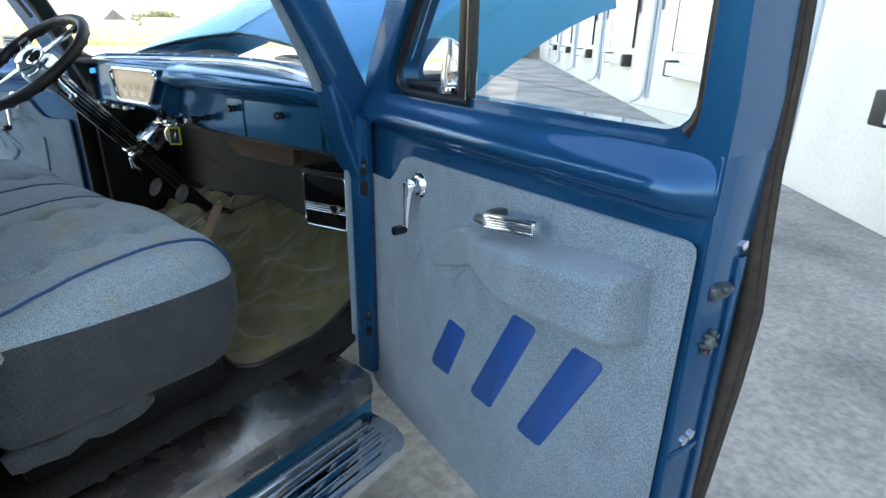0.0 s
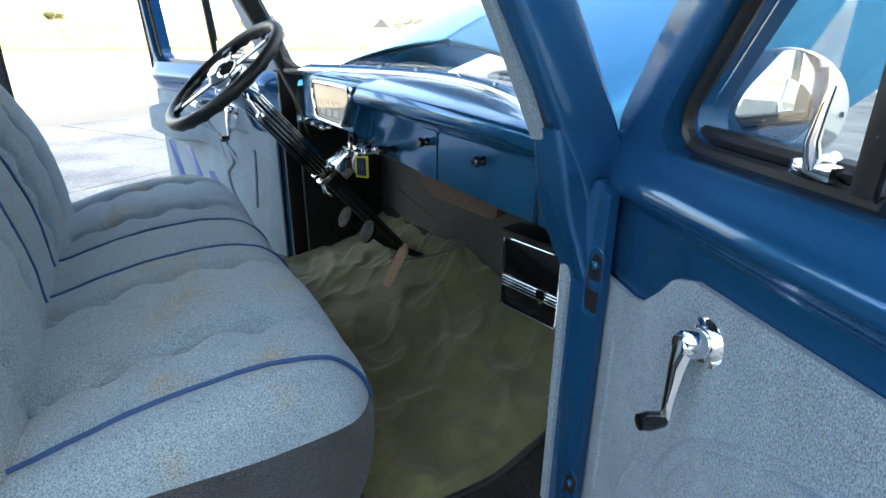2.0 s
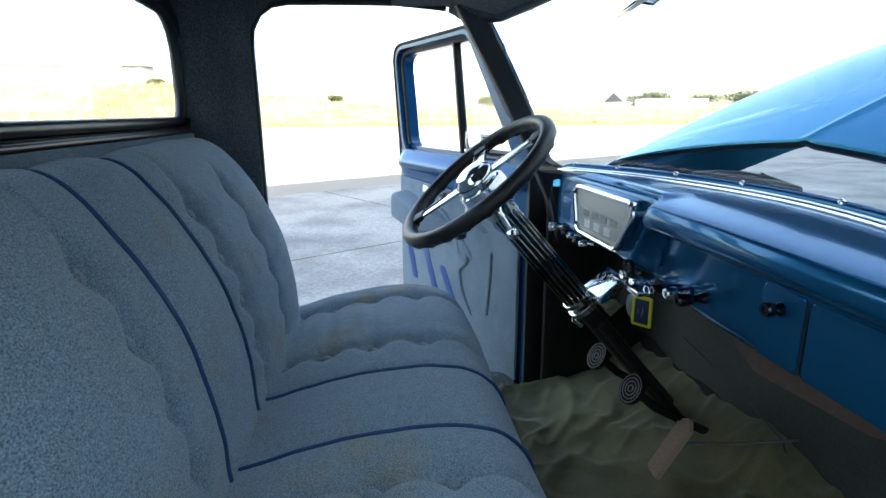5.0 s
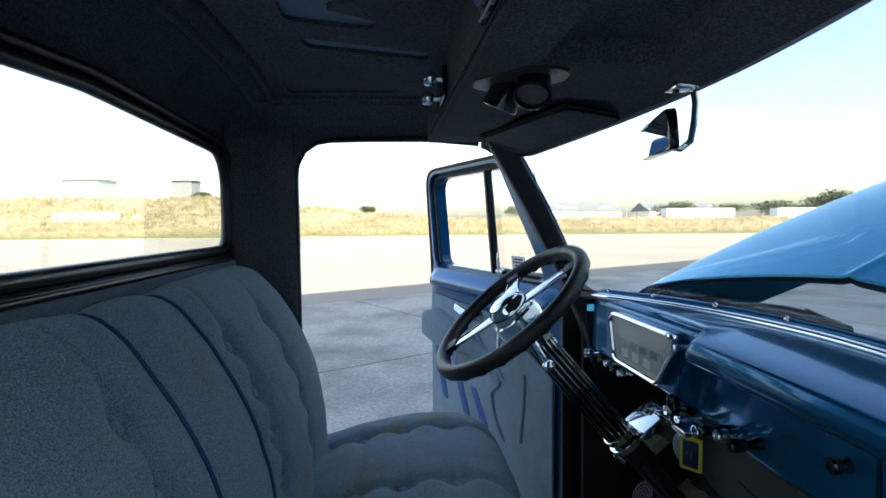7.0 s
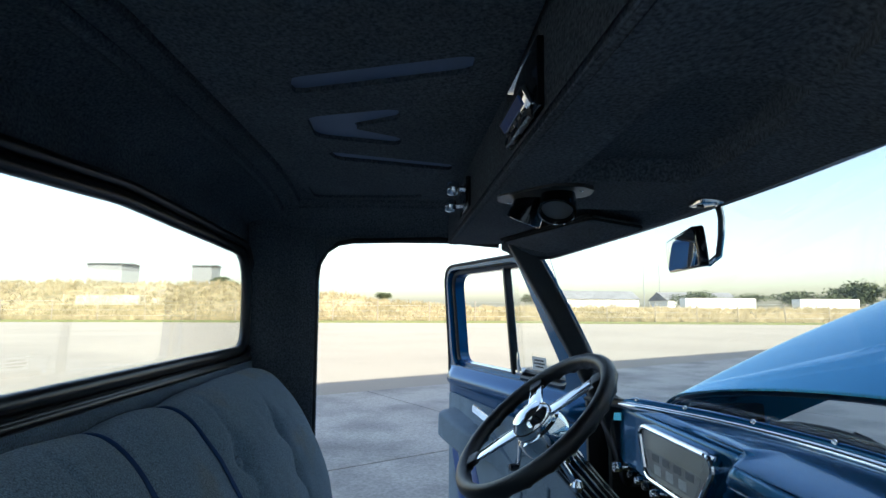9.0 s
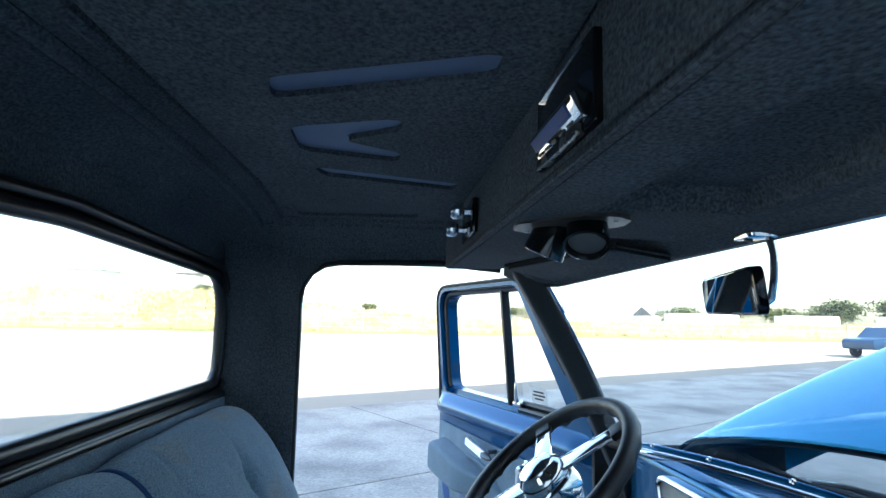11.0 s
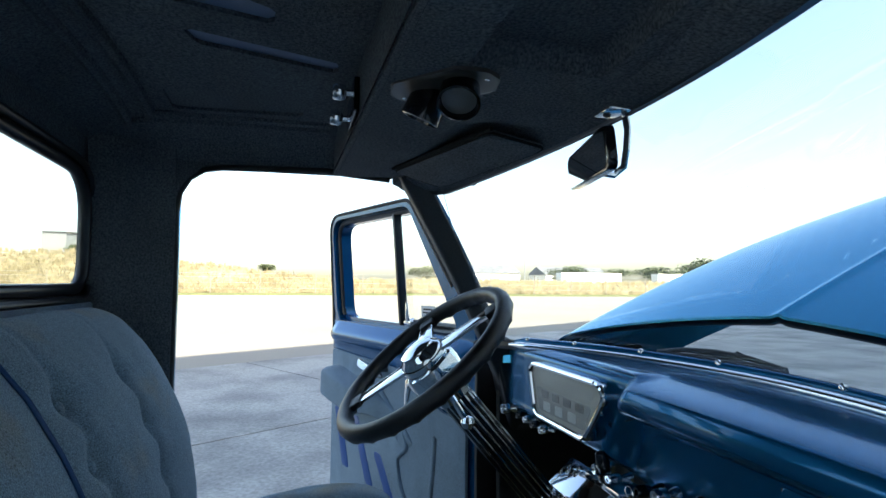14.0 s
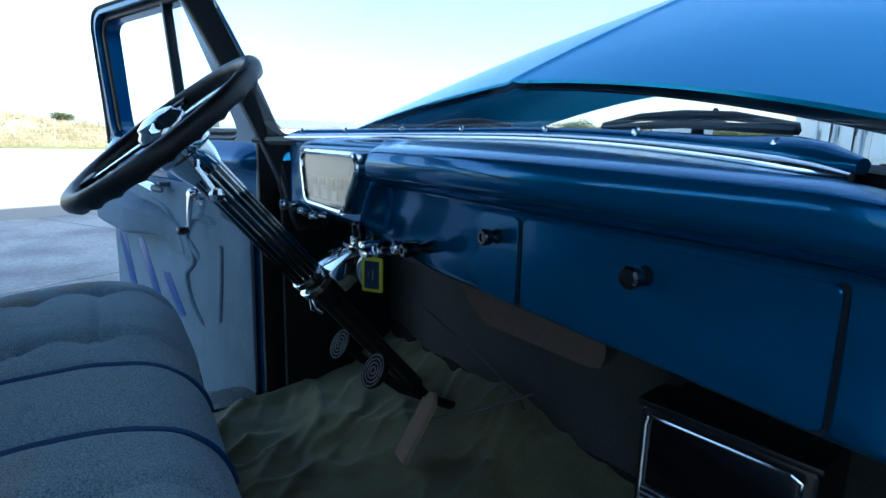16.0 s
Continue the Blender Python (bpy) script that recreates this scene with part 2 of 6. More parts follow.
def curve(pts, t):
    """A smooth line through points (tuples), t from 0 to 1."""
    k = len(pts) - 1
    s = min(max(t, 0.0), 1.0) * k
    i = min(int(s), k - 1)
    u = s - i
    p0, p1, p2, p3 = (Vector(pts[min(max(i + d, 0), k)]) for d in (-1, 0, 1, 2))
    return 0.5 * ((2 * p1) + (p2 - p0) * u + (2 * p0 - 5 * p1 + 4 * p2 - p3) * u * u + (3 * p1 - p0 - 3 * p2 + p3) * u ** 3)


def axes(origin, x, y, z):
    """The frame with these axes at the origin."""
    m = Matrix.Identity(4)
    for i, v in enumerate((x, y, z)):
        m[0][i], m[1][i], m[2][i] = Vector(v)
    m.translation = Vector(origin)
    return m


def along(origin, d):
    """A frame whose z axis runs along d."""
    return Matrix.Translation(origin) @ Vector(d).to_track_quat("Z", "Y").to_matrix().to_4x4()


YZ = axes((0, 0, 0), (0, 1, 0), (0, 0, 1), (1, 0, 0))      # local (y, z), depth along x
XZ = axes((0, 0, 0), (1, 0, 0), (0, 0, 1), (0, -1, 0))     # local (x, z), depth towards the rear

# ---- ground and surroundings ----
CONCRETE = material("grey_concrete", (0.345, 0.338, 0.322), 0.7, 0, grain=0.24, grain_scale=34, blotch_scale=0.9, second=(0.15, 0.15, 0.15), second_from=0.42, bump=0.25, bump_scale=90)
ASPHALT = material("pale_weathered_asphalt", (0.285, 0.265, 0.225), 0.9, 0, grain=0.2, grain_scale=40, blotch_scale=0.15, second=(0.235, 0.22, 0.19), bump=0.3, bump_scale=60)
DRYGRASS = material("dry_grass", (0.28, 0.24, 0.15), 0.95, 0, grain=0.4, grain_scale=1.2, blotch_scale=0.15, second=(0.18, 0.155, 0.085))
GREENGRASS = material("green_verge", (0.13, 0.15, 0.04), 0.95, 0, grain=0.4, grain_scale=3)
LEAF = material("dark_green_leaves", (0.085, 0.11, 0.055), 0.9, 0, grain=0.5, grain_scale=0.9)
BARK = material("bark", (0.10, 0.08, 0.06), 0.9)
WALLW = material("white_wall_paint", (0.82, 0.81, 0.77), 0.7, 0, grain=0.04, grain_scale=30, blotch=0.06, blotch_scale=0.8, bump=0.15)
DOORW = material("white_dock_door", (0.84, 0.84, 0.82), 0.5, 0, grain=0.03, blotch=0.04, blotch_scale=1)
GUARD = material("pale_grey_blue_sheet", (0.46, 0.53, 0.60), 0.5, 0.1, blotch=0.12, blotch_scale=2)
CREAM = material("cream_wall_base", (0.78, 0.745, 0.67), 0.7, 0, grain=0.05, grain_scale=25, blotch=0.08, blotch_scale=0.7, bump=0.15)
GREYM = material("grey_metal", (0.30, 0.32, 0.33), 0.45, 0.4, blotch=0.15)
ROOFM = material("grey_roof", (0.16, 0.17, 0.18), 0.8, 0, blotch=0.2, blotch_scale=0.4)
CAR_PAINT = material("grey_green_car_paint", (0.16, 0.20, 0.20), 0.3, 0.4, coat=0.8, blotch=0.05)

bm = B()
box(bm, (0, 0, -0.25), (3000, 3000, 0.5))
tagged(part("ground", bm, ASPHALT), "pale weathered asphalt yard reaching the horizon", "ground", kind="structure")

# concrete apron of large slabs with open joints, turned with the building
W0, WD = Vector((-0.96, 9.1, 0)), Vector((-0.53, 0.848, 0))
WN = Vector((-0.848, -0.53, 0))                       # from the wall towards the truck
WALL = axes(W0, WD, WN, (0, 0, 1))
apron = tagged(new("pavement"), "grey concrete apron of large square slabs", "pavement", kind="structure")
for i in range(-4, 6):
    for j in range(0, 3):
        bm = B()
        box(bm, ((i + 0.5) * 4.6, 0.05 + (j + 0.5) * 4.25, 0.008), (4.572, 4.222, 0.016), WALL, bevel=0.003, segs=1)
        part("slab", bm, CONCRETE, apron)

# dock building along the yard
building = thing("dock_building", "white painted dock building with roll-up doors", "building", W0)
building.matrix_world = WALL
bm = B()
box(bm, (4, -6, 5.2), (70, 11.9, 10.4))
part("wall", bm, WALLW, building)
bm = B()
box(bm, (4, -0.023, 0.95), (70, 0.054, 1.9))
part("wall_base", bm, CREAM, building)
bm = B()
box(bm, (4, -6, 10.48), (70.4, 12.1, 0.16), bevel=0.03)
part("roof", bm, ROOFM, building)
for k in range(-4, 5):
    s = 5.6 * k - 1.1
    bm = B()
    box(bm, (s, 0.03, 2.55), (2.5, 0.05, 2.7))
    door = part("door", bm, DOORW, building, "white sectional roll-up door")
    for z in range(6):
        bm = B()
        box(bm, (s, 0.06, 1.45 + z * 0.44), (2.46, 0.02, 0.405), bevel=0.006, segs=1)
        part("panel", bm, DOORW, door)
    bm = B()
    for dx in (-1.29, 1.29):
        box(bm, (s + dx, 0.04, 2.6), (0.022, 0.05, 2.8), bevel=0.004, segs=1)
    box(bm, (s, 0.04, 3.98), (2.60, 0.05, 0.025))
    part("door_frame", bm, BLACK, building)
    bm = B()
    box(bm, (s, 0.12, 0.93), (1.9, 0.22, 0.20), bevel=0.02)
    part("dock_leveller", bm, WHITE, building)
    for dx in (-1.07, 1.07):
        bm = B()
        box(bm, (s + dx, 0.10, 0.93), (0.20, 0.20, 0.26), bevel=0.02)
        part("dock_bumper", bm, RUBBER, building)
    bm = B()
    tube(bm, [(s + 2.75, 0.10, 8.35), (s + 2.75, 0.10, 0.45), (s + 2.75, 0.16, 0.30), (s + 2.75, 0.34, 0.22)], 0.06, 8)
    part("downspout", bm, WHITE, building)
    bm = B()
    box(bm, (s + 2.75, 0.02, 1.35), (0.42, 0.04, 2.1), bevel=0.005, segs=1)
    part("guard_sheet", bm, GUARD, building)

# verge, fence and dry field across the yard
bm = B()
box(bm, (-60, 10, 0.03), (7, 420, 0.06))
tagged(part("verge", bm, GREENGRASS), "strip of short green grass beside the yard", "grass", kind="structure")


def bank(y):
    return 1.6 + 3.3 * smooth(8, -34, y) + 0.35 * noise.noise((y * 0.12, 3.1, 0)) + 0.25 * noise.noise((y * 0.5, 8.1, 0))


def field(u, v):
    x, y = -63.5 - 160 * u ** 2.2, -190 + 420 * v
    rise = smooth(-63.5, -80, x)
    return (x, y, 0.02 + bank(y) * rise + 0.15 * noise.noise((x * 0.2, y * 0.2, 0)) * rise)


bm = B()
grid(bm, field, 24, 200)
tagged(part("field_bank", bm, DRYGRASS, recalc=False), "rising bank of dry yellow grass", "field", kind="structure")

rnd = random.Random(4)
verts, faces = [], []
for k in range(9000):
    y = rnd.uniform(-75, 90)
    x = -63.2 - 17 * rnd.random() ** 1.6
    z = field(((-63.5 - x) / 160) ** (1 / 2.2) if x < -63.5 else 0, (y + 190) / 420)[2]
    h = rnd.uniform(0.4, 1.0) * (0.75 + 0.6 * noise.noise((y * 0.15, x * 0.15, 2)))
    for b in range(4):
        a = rnd.uniform(0, 6.28)
        w, lean = 0.05 + 0.04 * rnd.random(), rnd.uniform(0.1, 0.35)
        cx, cy = x + rnd.uniform(-0.25, 0.25), y + rnd.uniform(-0.3, 0.3)
        i = len(verts)
        verts += [(cx, cy - w, z - 0.05), (cx, cy + w, z - 0.05), (cx + lean * math.cos(a), cy + lean * math.sin(a), z + h * rnd.uniform(0.7, 1.1))]
        faces.append((i, i + 1, i + 2))
me = bpy.data.meshes.new("tall_grass")
me.from_pydata(verts, [], faces)
me.materials.append(DRYGRASS)
tagged(new("tall_grass", me), "tall dry yellow grass behind the fence", "grass", kind="stuff")

fence = thing("fence", "low wire fence with thin posts before the dry field", "fence", (-61.5, 0, 0))
post_mesh = None
for k in range(-14, 22):
    y = k * 5.2 + rnd.uniform(-0.5, 0.5)
    if post_mesh is None:
        bm = B()
        lathe(bm, [(0.05, 0), (0.05, 2.3), (0.03, 2.36), (0, 2.37)], Matrix(), 8)
        p = part("post", bm, material("weathered_post", (0.22, 0.20, 0.17), 0.9, grain=0.2), fence)
        post_mesh = p.data
    else:
        p = new("post", post_mesh)
        p.parent = fence
    p.location = (0, y, 0)
    p.rotation_euler = (rnd.uniform(-0.03, 0.03), 0, 0)
for z in (0.6, 1.2, 1.8, 2.2):
    bm = B()
    tube(bm, [(0, -76, z), (0, 112, z)], 0.012, 5)
    part("wire", bm, GREYM, fence)


def blob_crown(bm, c, r, n, rng, leaf=0.35):
    """Many small leaf clumps spread unevenly through a crown."""
    for _ in range(n):
        d = Vector((rng.gauss(0, 1), rng.gauss(0, 1), rng.gauss(0, 0.8)))
        d = d.normalized() * (rng.random() ** 0.45)
        p = Vector(c) + Vector((d.x * r[0], d.y * r[1], d.z * r[2])) * (0.8 + 0.35 * noise.noise(d * 2.2 + Vector(c)))
        s = leaf * rng.uniform(0.5, 1.2)
        q = [p + Vector((rng.uniform(-s, s), rng.uniform(-s, s), rng.uniform(-s, s) * 0.8)) for _ in range(4)]
        vs = [bm.verts.new(v) for v in q]
        for a, b_, c_ in ((0, 1, 2), (0, 2, 3), (1, 3, 2)):
            bm.faces.new((vs[a], vs[b_], vs[c_]))


def tree(x, y, h, w, base=0.0, seed=1):
    rng = random.Random(seed)
    t = thing("tree", "dark green broadleaf tree on the far side of the field", "tree", (x, y, base), group="far trees")
    bm = B()
    tube(bm, [(0, 0, -0.3), (0.1, 0.05, h * 0.3), (0.0, 0.2, h * 0.6)], [0.035 * h, 0.028 * h, 0.012 * h], 8)
    for a in range(4):
        tube(bm, [(0.05, 0.05, h * 0.32), (math.cos(a * 1.6) * w * 0.3, math.sin(a * 1.6) * w * 0.3, h * 0.62)], [0.018 * h, 0.006 * h], 6)
    part("trunk", bm, BARK, t)
    bm = B()
    for a in range(8):
        blob_crown(bm, (rng.uniform(-0.3, 0.3) * w, rng.uniform(-0.35, 0.35) * w, h * rng.uniform(0.28, 0.74)), (w * 0.36, w * 0.40, h * 0.24), 330, rng, 0.045 * h)
    part("crown", bm, LEAF, t, recalc=False, sharp=180)
    return t


for k, (x, y, h, w) in enumerate([(-118, 96, 8.5, 12), (-112, 106, 9, 12), (-115, 118, 8, 13), (-108, 128, 9, 13), (-104, 140, 9.5, 12), (-100, 152, 9, 14), (-120, 60, 5.5, 9),
                                  (-118, 70, 5, 10), (-122, 26, 5, 7), (-116, 84, 6, 10), (-96, 166, 10, 14), (-124, 100, 7, 14), (-110, 112, 7.5, 13), (-106, 134, 7, 14), (-103, 146, 8, 13), (-98, 159, 8, 14), (-117, 90, 5, 12), (-92, 175, 9, 14), (-88, 184, 8, 14), (-95, -7, 2.2, 2.6), (-100, -36, 3.0, 4.5)]):
    tree(x, y, h, w, base=bank(y) if y < 12 else 0.8, seed=20 + k)

# utility poles beyond the field
for x, y in ((-150, 62), (-150, 66.5)):
    pole = thing("utility_pole", "tall grey utility pole beyond the field", "utility pole", (x, y, 0.6), group="utility poles")
    bm = B()
    tube(bm, [(0, 0, 0), (0, 0, 13.5)], [0.16, 0.10], 8)
    part("shaft", bm, GREYM, pole)
    bm = B()
    box(bm, (0, 0, 12.6), (0.12, 1.6, 0.14))
    part("cross_arm", bm, GREYM, pole)

# far buildings and trailers beyond the field
def shed(name, label, x, y, base, sx, sy, h, roof=1.2, wallm=WHITE):
    t = thing(name, label, "building", (x, y, base))
    bm = B()
    box(bm, (0, 0, h / 2), (sx, sy, h))
    part("wall", bm, wallm, t)
    bm = B()
    e = 0.4
    slab(bm, [(-sx / 2 - e, 0), (sx / 2 + e, 0), (0, roof)], -sy / 2 - e, sy / 2 + e, Matrix.Translation((0, 0, h)) @ axes((0, 0, 0), (1, 0, 0), (0, 0, 1), (0, -1, 0)))
    part("roof", bm, ROOFM, t)
    for k in range(int(sy // 6)):
        bm = B()
        box(bm, (sx / 2 + 0.02, -sy / 2 + 3 + 6 * k, h * 0.55), (0.1, 2.0, h * 0.35))
        part("window", bm, GREYM, t)
    return t


HOUSES = (("apartment_row", "long pale apartment row with grey pitched roofs", -150, 47, 0.6, 12, 22, 3.6, 2.4), ("apartment_row", "long pale apartment row with grey pitched roofs", -150, 76, 0.6, 12, 20, 3.4, 2.4))
for row in HOUSES:
    shed(*row)
shed("warehouse", "grey flat-roofed warehouse on the rise", -100, -56, 4.5, 6, 6, 4.6, 0.3, GREYM)
shed("warehouse", "small grey flat-roofed shed on the rise", -118, -46.5, 5.0, 5, 4, 5.2, 0.3, GREYM)


def trailer(x, y, l, yaw=0.0):
    t = thing("trailer", "white box trailer parked beyond the fence", "trailer", (x, y, 0.6), group="far trailers")
    t.rotation_euler = (0, 0, yaw)
    bm = B()
    box(bm, (0, 0, 1.9), (2.5, l, 2.5), bevel=0.05)
    part("body", bm, WHITE, t)
    for s in (-1, 1):
        for d in (-0.36, -0.30, 0.34):
            bm = B()
            lathe(bm, [(0.2, -0.14), (0.48, -0.14), (0.5, 0), (0.48, 0.14), (0.2, 0.14)], Matrix.Translation((s * 1.0, d * l, 0.45)) @ pose(0, 0, 0, 0, 90, 0), 16)
            part("wheel", bm, RUBBER, t)
    return t


trailer(-105, 58, 14)
trailer(-105, 80, 12)
trailer(-98, 96, 13)

# ---- the truck: cab shell ----
truck = thing("pickup_truck", "blue vintage pickup truck with both doors open and hood raised", "truck")


def wind_low(x):
    """The windshield's foot."""
    return 0.125 + 0.085 * x - 0.36 * x * x


def droop(x):
    """How far the windshield foot sinks towards the sides."""
    return (0.075 if x > 0 else 0.020) * x * x


def wind_top(x):
    return -0.116 - 0.37 * x * x


def roof_in(x, y):
    """Height of the headliner."""
    a = max(0.0, 1 - abs(x / 0.72) ** 3.5)
    b = max(0.0, 1 - abs((y + 0.63) / 0.50) ** 5)
    return 1.715 + 0.150 * (a ** 0.6) * (b ** 0.6)


bm = B()
grid(bm, lambda u, v: (-0.72 + 1.44 * u, -1.13 + 1.0 * v, roof_in(-0.72 + 1.44 * u, -1.13 + 1.0 * v)), 48, 36, 0.012)
part("headliner", bm, HEADLINER, truck, "charcoal tweed headliner")
for pts in ([(-0.60, -0.985), (0.60, -0.985)], [(-0.585, -0.935), (0.585, -0.935)], [(-0.600, -0.985), (-0.600, -0.54)], [(-0.575, -0.935), (-0.575, -0.54)], [(0.600, -0.985), (0.600, -0.54)]):
    bm = B()
    q = [Vector((*pts[0], 0)).lerp(Vector((*pts[1], 0)), k / 24) for k in range(25)]
    tube(bm, [(p.x, p.y, roof_in(p.x, p.y) - 0.012) for p in q], 0.013, 8)
    part("headliner_seam", bm, HEADLINER, truck)
bm = B()
grid(bm, lambda u, v: (-0.78 + 1.56 * u, -1.18 + 1.09 * v, roof_in((-0.78 + 1.56 * u) * 0.9, -1.13 + 1.0 * v) + 0.035), 40, 30, 0.012)
part("roof", bm, PAINT, truck)

# rear wall with its long window
REAR = axes((0, -1.080, 0), (1, 0, 0), Vector((0, 0.0, 1)), (0, 1, 0))
win = rounded([(-0.640, 1.414), (0.640, 1.414), (0.636, 1.664), (0.0, 1.690), (-0.636, 1.664)], [0.055, 0.055, 0.10, 0.5, 0.10], 8)
win = resample(win, 96)
bm = B()
ring(bm, [(-0.73, 0.50), (0.73, 0.50), (0.73, 1.78), (-0.73, 1.78)], win, -0.012, 0.0, REAR)
part("rear_wall", bm, HEADLINER, truck, "charcoal tweed rear wall")
bm = B()
ring(bm, [(-0.775, 0.45), (0.775, 0.45), (0.775, 1.79), (-0.775, 1.79)], [(x * 1.12, 1.55 + (y - 1.55) * 1.4) for x, y in win], -0.032, -0.014, REAR)
part("rear_skin", bm, PAINT, truck)
for dz, r, grow, m, nm in ((0.004, 0.013, 0.004, GASKET, "rear_window_gasket"), (0.012, 0.009, 0.024, GASKET, "rear_window_bead")):
    bm = B()
    tube(bm, [REAR @ Vector((x * (1 + grow / 0.64), 1.55 + (y - 1.55) * (1 + grow / 0.13), dz)) for x, y in win], r, 10, closed=True)
    part(nm, bm, m, truck)
bm = B()
slab(bm, [(x * 0.995, 1.55 + (y - 1.55) * 0.995) for x, y in win], -0.008, -0.004, REAR)
rear_glass = part("rear_window", bm, GLASS, truck)
rear_glass.visible_shadow = False
# grey band and ledge under the rear window
bm = B()
box(bm, (0, -1.066, 1.330), (1.38, 0.022, 0.102), bevel=0.008)
part("rear_trim_band", bm, TWEED, truck, "grey tweed band below the rear window")
bm = B()
tube(bm, [(-0.69 + 1.38 * k / 10, -1.064, 1.386) for k in range(11)], 0.0075, 10)
part("rear_band_welt", bm, GASKET, truck)

# corner posts behind the doors
for s in (-1, 1):
    bm = B()
    def post(u, v, s=s):
        y = -1.075 + 0.172 * u
        z = 0.50 + 1.285 * v
        bow = 0.055 * (1 - smooth(0, 0.75, u))
        top = 0.020 * smooth(0.85, 1.0, v)
        return (s * (0.715 - bow - top), y, z)
    grid(bm, post, 10, 24, 0.014)
    part("rear_corner_trim", bm, HEADLINER, truck)
    bm = B()
    box(bm, (s * 0.755, -0.985, 1.12), (0.06, 0.165, 1.28), bevel=0.02)
    part("rear_corner_post", bm, PAINT, truck)
    # seam welt along the door opening
    bm = B()
    tube(bm, [(s * 0.716, -0.902, 0.52), (s * 0.716, -0.903, 1.50), (s * 0.715, -0.904, 1.60), (s * 0.713, -0.897, 1.648), (s * 0.710, -0.876, 1.684), (s * 0.706, -0.842, 1.706), (s * 0.703, -0.80, 1.713), (s * 0.70, -0.55, 1.718), (s * 0.690, -0.38, 1.702)], 0.008, 8)
    part("door_welt", bm, RUBBER, truck)
    # rail over the door
    bm = B()
    box(bm, (s * 0.742, -0.66, 1.748), (0.06, 0.66, 0.05), bevel=0.018)
    part("roof_rail", bm, PAINT, truck)
    bm = B()
    # gusset that rounds the upper rear corner of the opening
    pts = [(-0.905, 1.60)] + [(-0.905 + 0.10 * (1 - math.cos(a * math.pi / 16)), 1.612 + 0.10 * math.sin(a * math.pi / 16)) for a in range(9)] + [(-0.80, 1.74), (-0.95, 1.74), (-0.95, 1.60)]
    slab(bm, pts, 0, 0.02, Matrix.Translation((s * 0.700 - (0 if s > 0 else 0.02), 0, 0)) @ YZ)
    part("door_corner_gusset", bm, HEADLINER, truck)

# windshield posts: painted outside, trimmed inside
for s in (-1, 1):
    a, b = (Vector((0.728, -0.005, 1.20)), Vector((0.670, -0.289, 1.725))) if s > 0 else (Vector((-0.725, -0.035, 1.20)), Vector((-0.640, -0.315, 1.725)))
    bm = B()
    def pillar(bm, off, wide, deep, n=10, start=0.0):
        d = (b - a).normalized()
        side = Vector((s, 0, 0)) - d * d.x * s
        side.normalize()
        front = d.cross(side) * (1 if s < 0 else -1)
        outl = rounded([(-wide, -deep), (wide, -deep), (wide, deep), (-wide, deep)], min(wide, deep) * 0.5, 4)
        rows = []
        for k in range(n + 1):
            c = a.lerp(b, start + (1 - start) * k / n) + Vector((0, 0.010 * math.sin(math.pi * k / n), 0.014 * math.sin(math.pi * k / n)))
            c = c + side * off[0] + front * off[1]
            rows.append([bm.verts.new(c + side * x + front * y) for x, y in outl])
        for r0, r1 in zip(rows, rows[1:]):
            for j in range(len(r0)):
                bm.faces.new((r0[j], r0[(j + 1) % len(r0)], r1[(j + 1) % len(r0)], r1[j]))
        bm.faces.new(rows[0][::-1])
        bm.faces.new(rows[-1])
    pillar(bm, (0.012, 0.0) if s > 0 else (0.026, 0.012), 0.024 if s > 0 else 0.016, 0.048 if s > 0 else 0.030, start=-0.16 if s > 0 else 0.0)
    part("windshield_post", bm, PAINT_JAMB_DIM, truck)
    bm = B()
    pillar(bm, (-0.016, 0.044) if s > 0 else (-0.012, 0.028), 0.014 if s > 0 else 0.024, 0.010 if s > 0 else 0.030, start=0.13 if s > 0 else -0.28)
    part("windshield_post_trim", bm, TWEED if s > 0 else VINYL, truck)

# header over the windshield
bm = B()
def header(u, v):
    x = -0.66 + 1.32 * u
    prof = [(0.0, 1.690), (-0.012, 1.682), (-0.05, 1.690), (-0.10, 1.712), (-0.10, 1.735), (0.0, 1.735), (0.02, 1.715), (0.0, 1.690)]
    y, z = prof[round(v * 7)]
    return (x, wind_top(x) + y, z + 0.010 - (0.034 if x > 0 else 0.021) * (x / 0.5) ** 2)
grid(bm, header, 40, 7)
part("windshield_header", bm, HEADLINER, truck)
bm = B()
grid(bm, lambda u, v: ((-0.62 - 0.08 * (1 - v)) + (1.24 + 0.16 * (1 - v)) * u, (1 - v) * wind_low(1.4 * (u - 0.5)) + v * wind_top(1.24 * (u - 0.5)), (1.280 - droop(1.4 * (u - 0.5))) * (1 - v) + v * 1.70), 30, 10, 0.005)
wind_glass = part("windshield", bm, GLASS, truck)
wind_glass.visible_shadow = False
# rubber gasket round the windshield
pts = [(-0.72 + 1.44 * k / 30, wind_low(-0.72 + 1.44 * k / 30), 1.279 - droop(-0.72 + 1.44 * k / 30)) for k in range(31)]
pts += [Vector((0.710, -0.075, 1.265)).lerp(Vector((0.640, -0.242, 1.664)), k / 8) for k in range(9)]
pts += [(0.60 - 1.20 * k / 24, wind_top(0.60 - 1.20 * k / 24), 1.703 - 0.034 * abs(1 - k / 12) ** 2) for k in range(25)]
pts += [Vector((-0.635, -0.290, 1.664)).lerp(Vector((-0.695, -0.102, 1.305)), k / 8) for k in range(9)]
bm = B()
tube(bm, pts, 0.014, 8, closed=True)
part("windshield_gasket", bm, GASKET, truck)
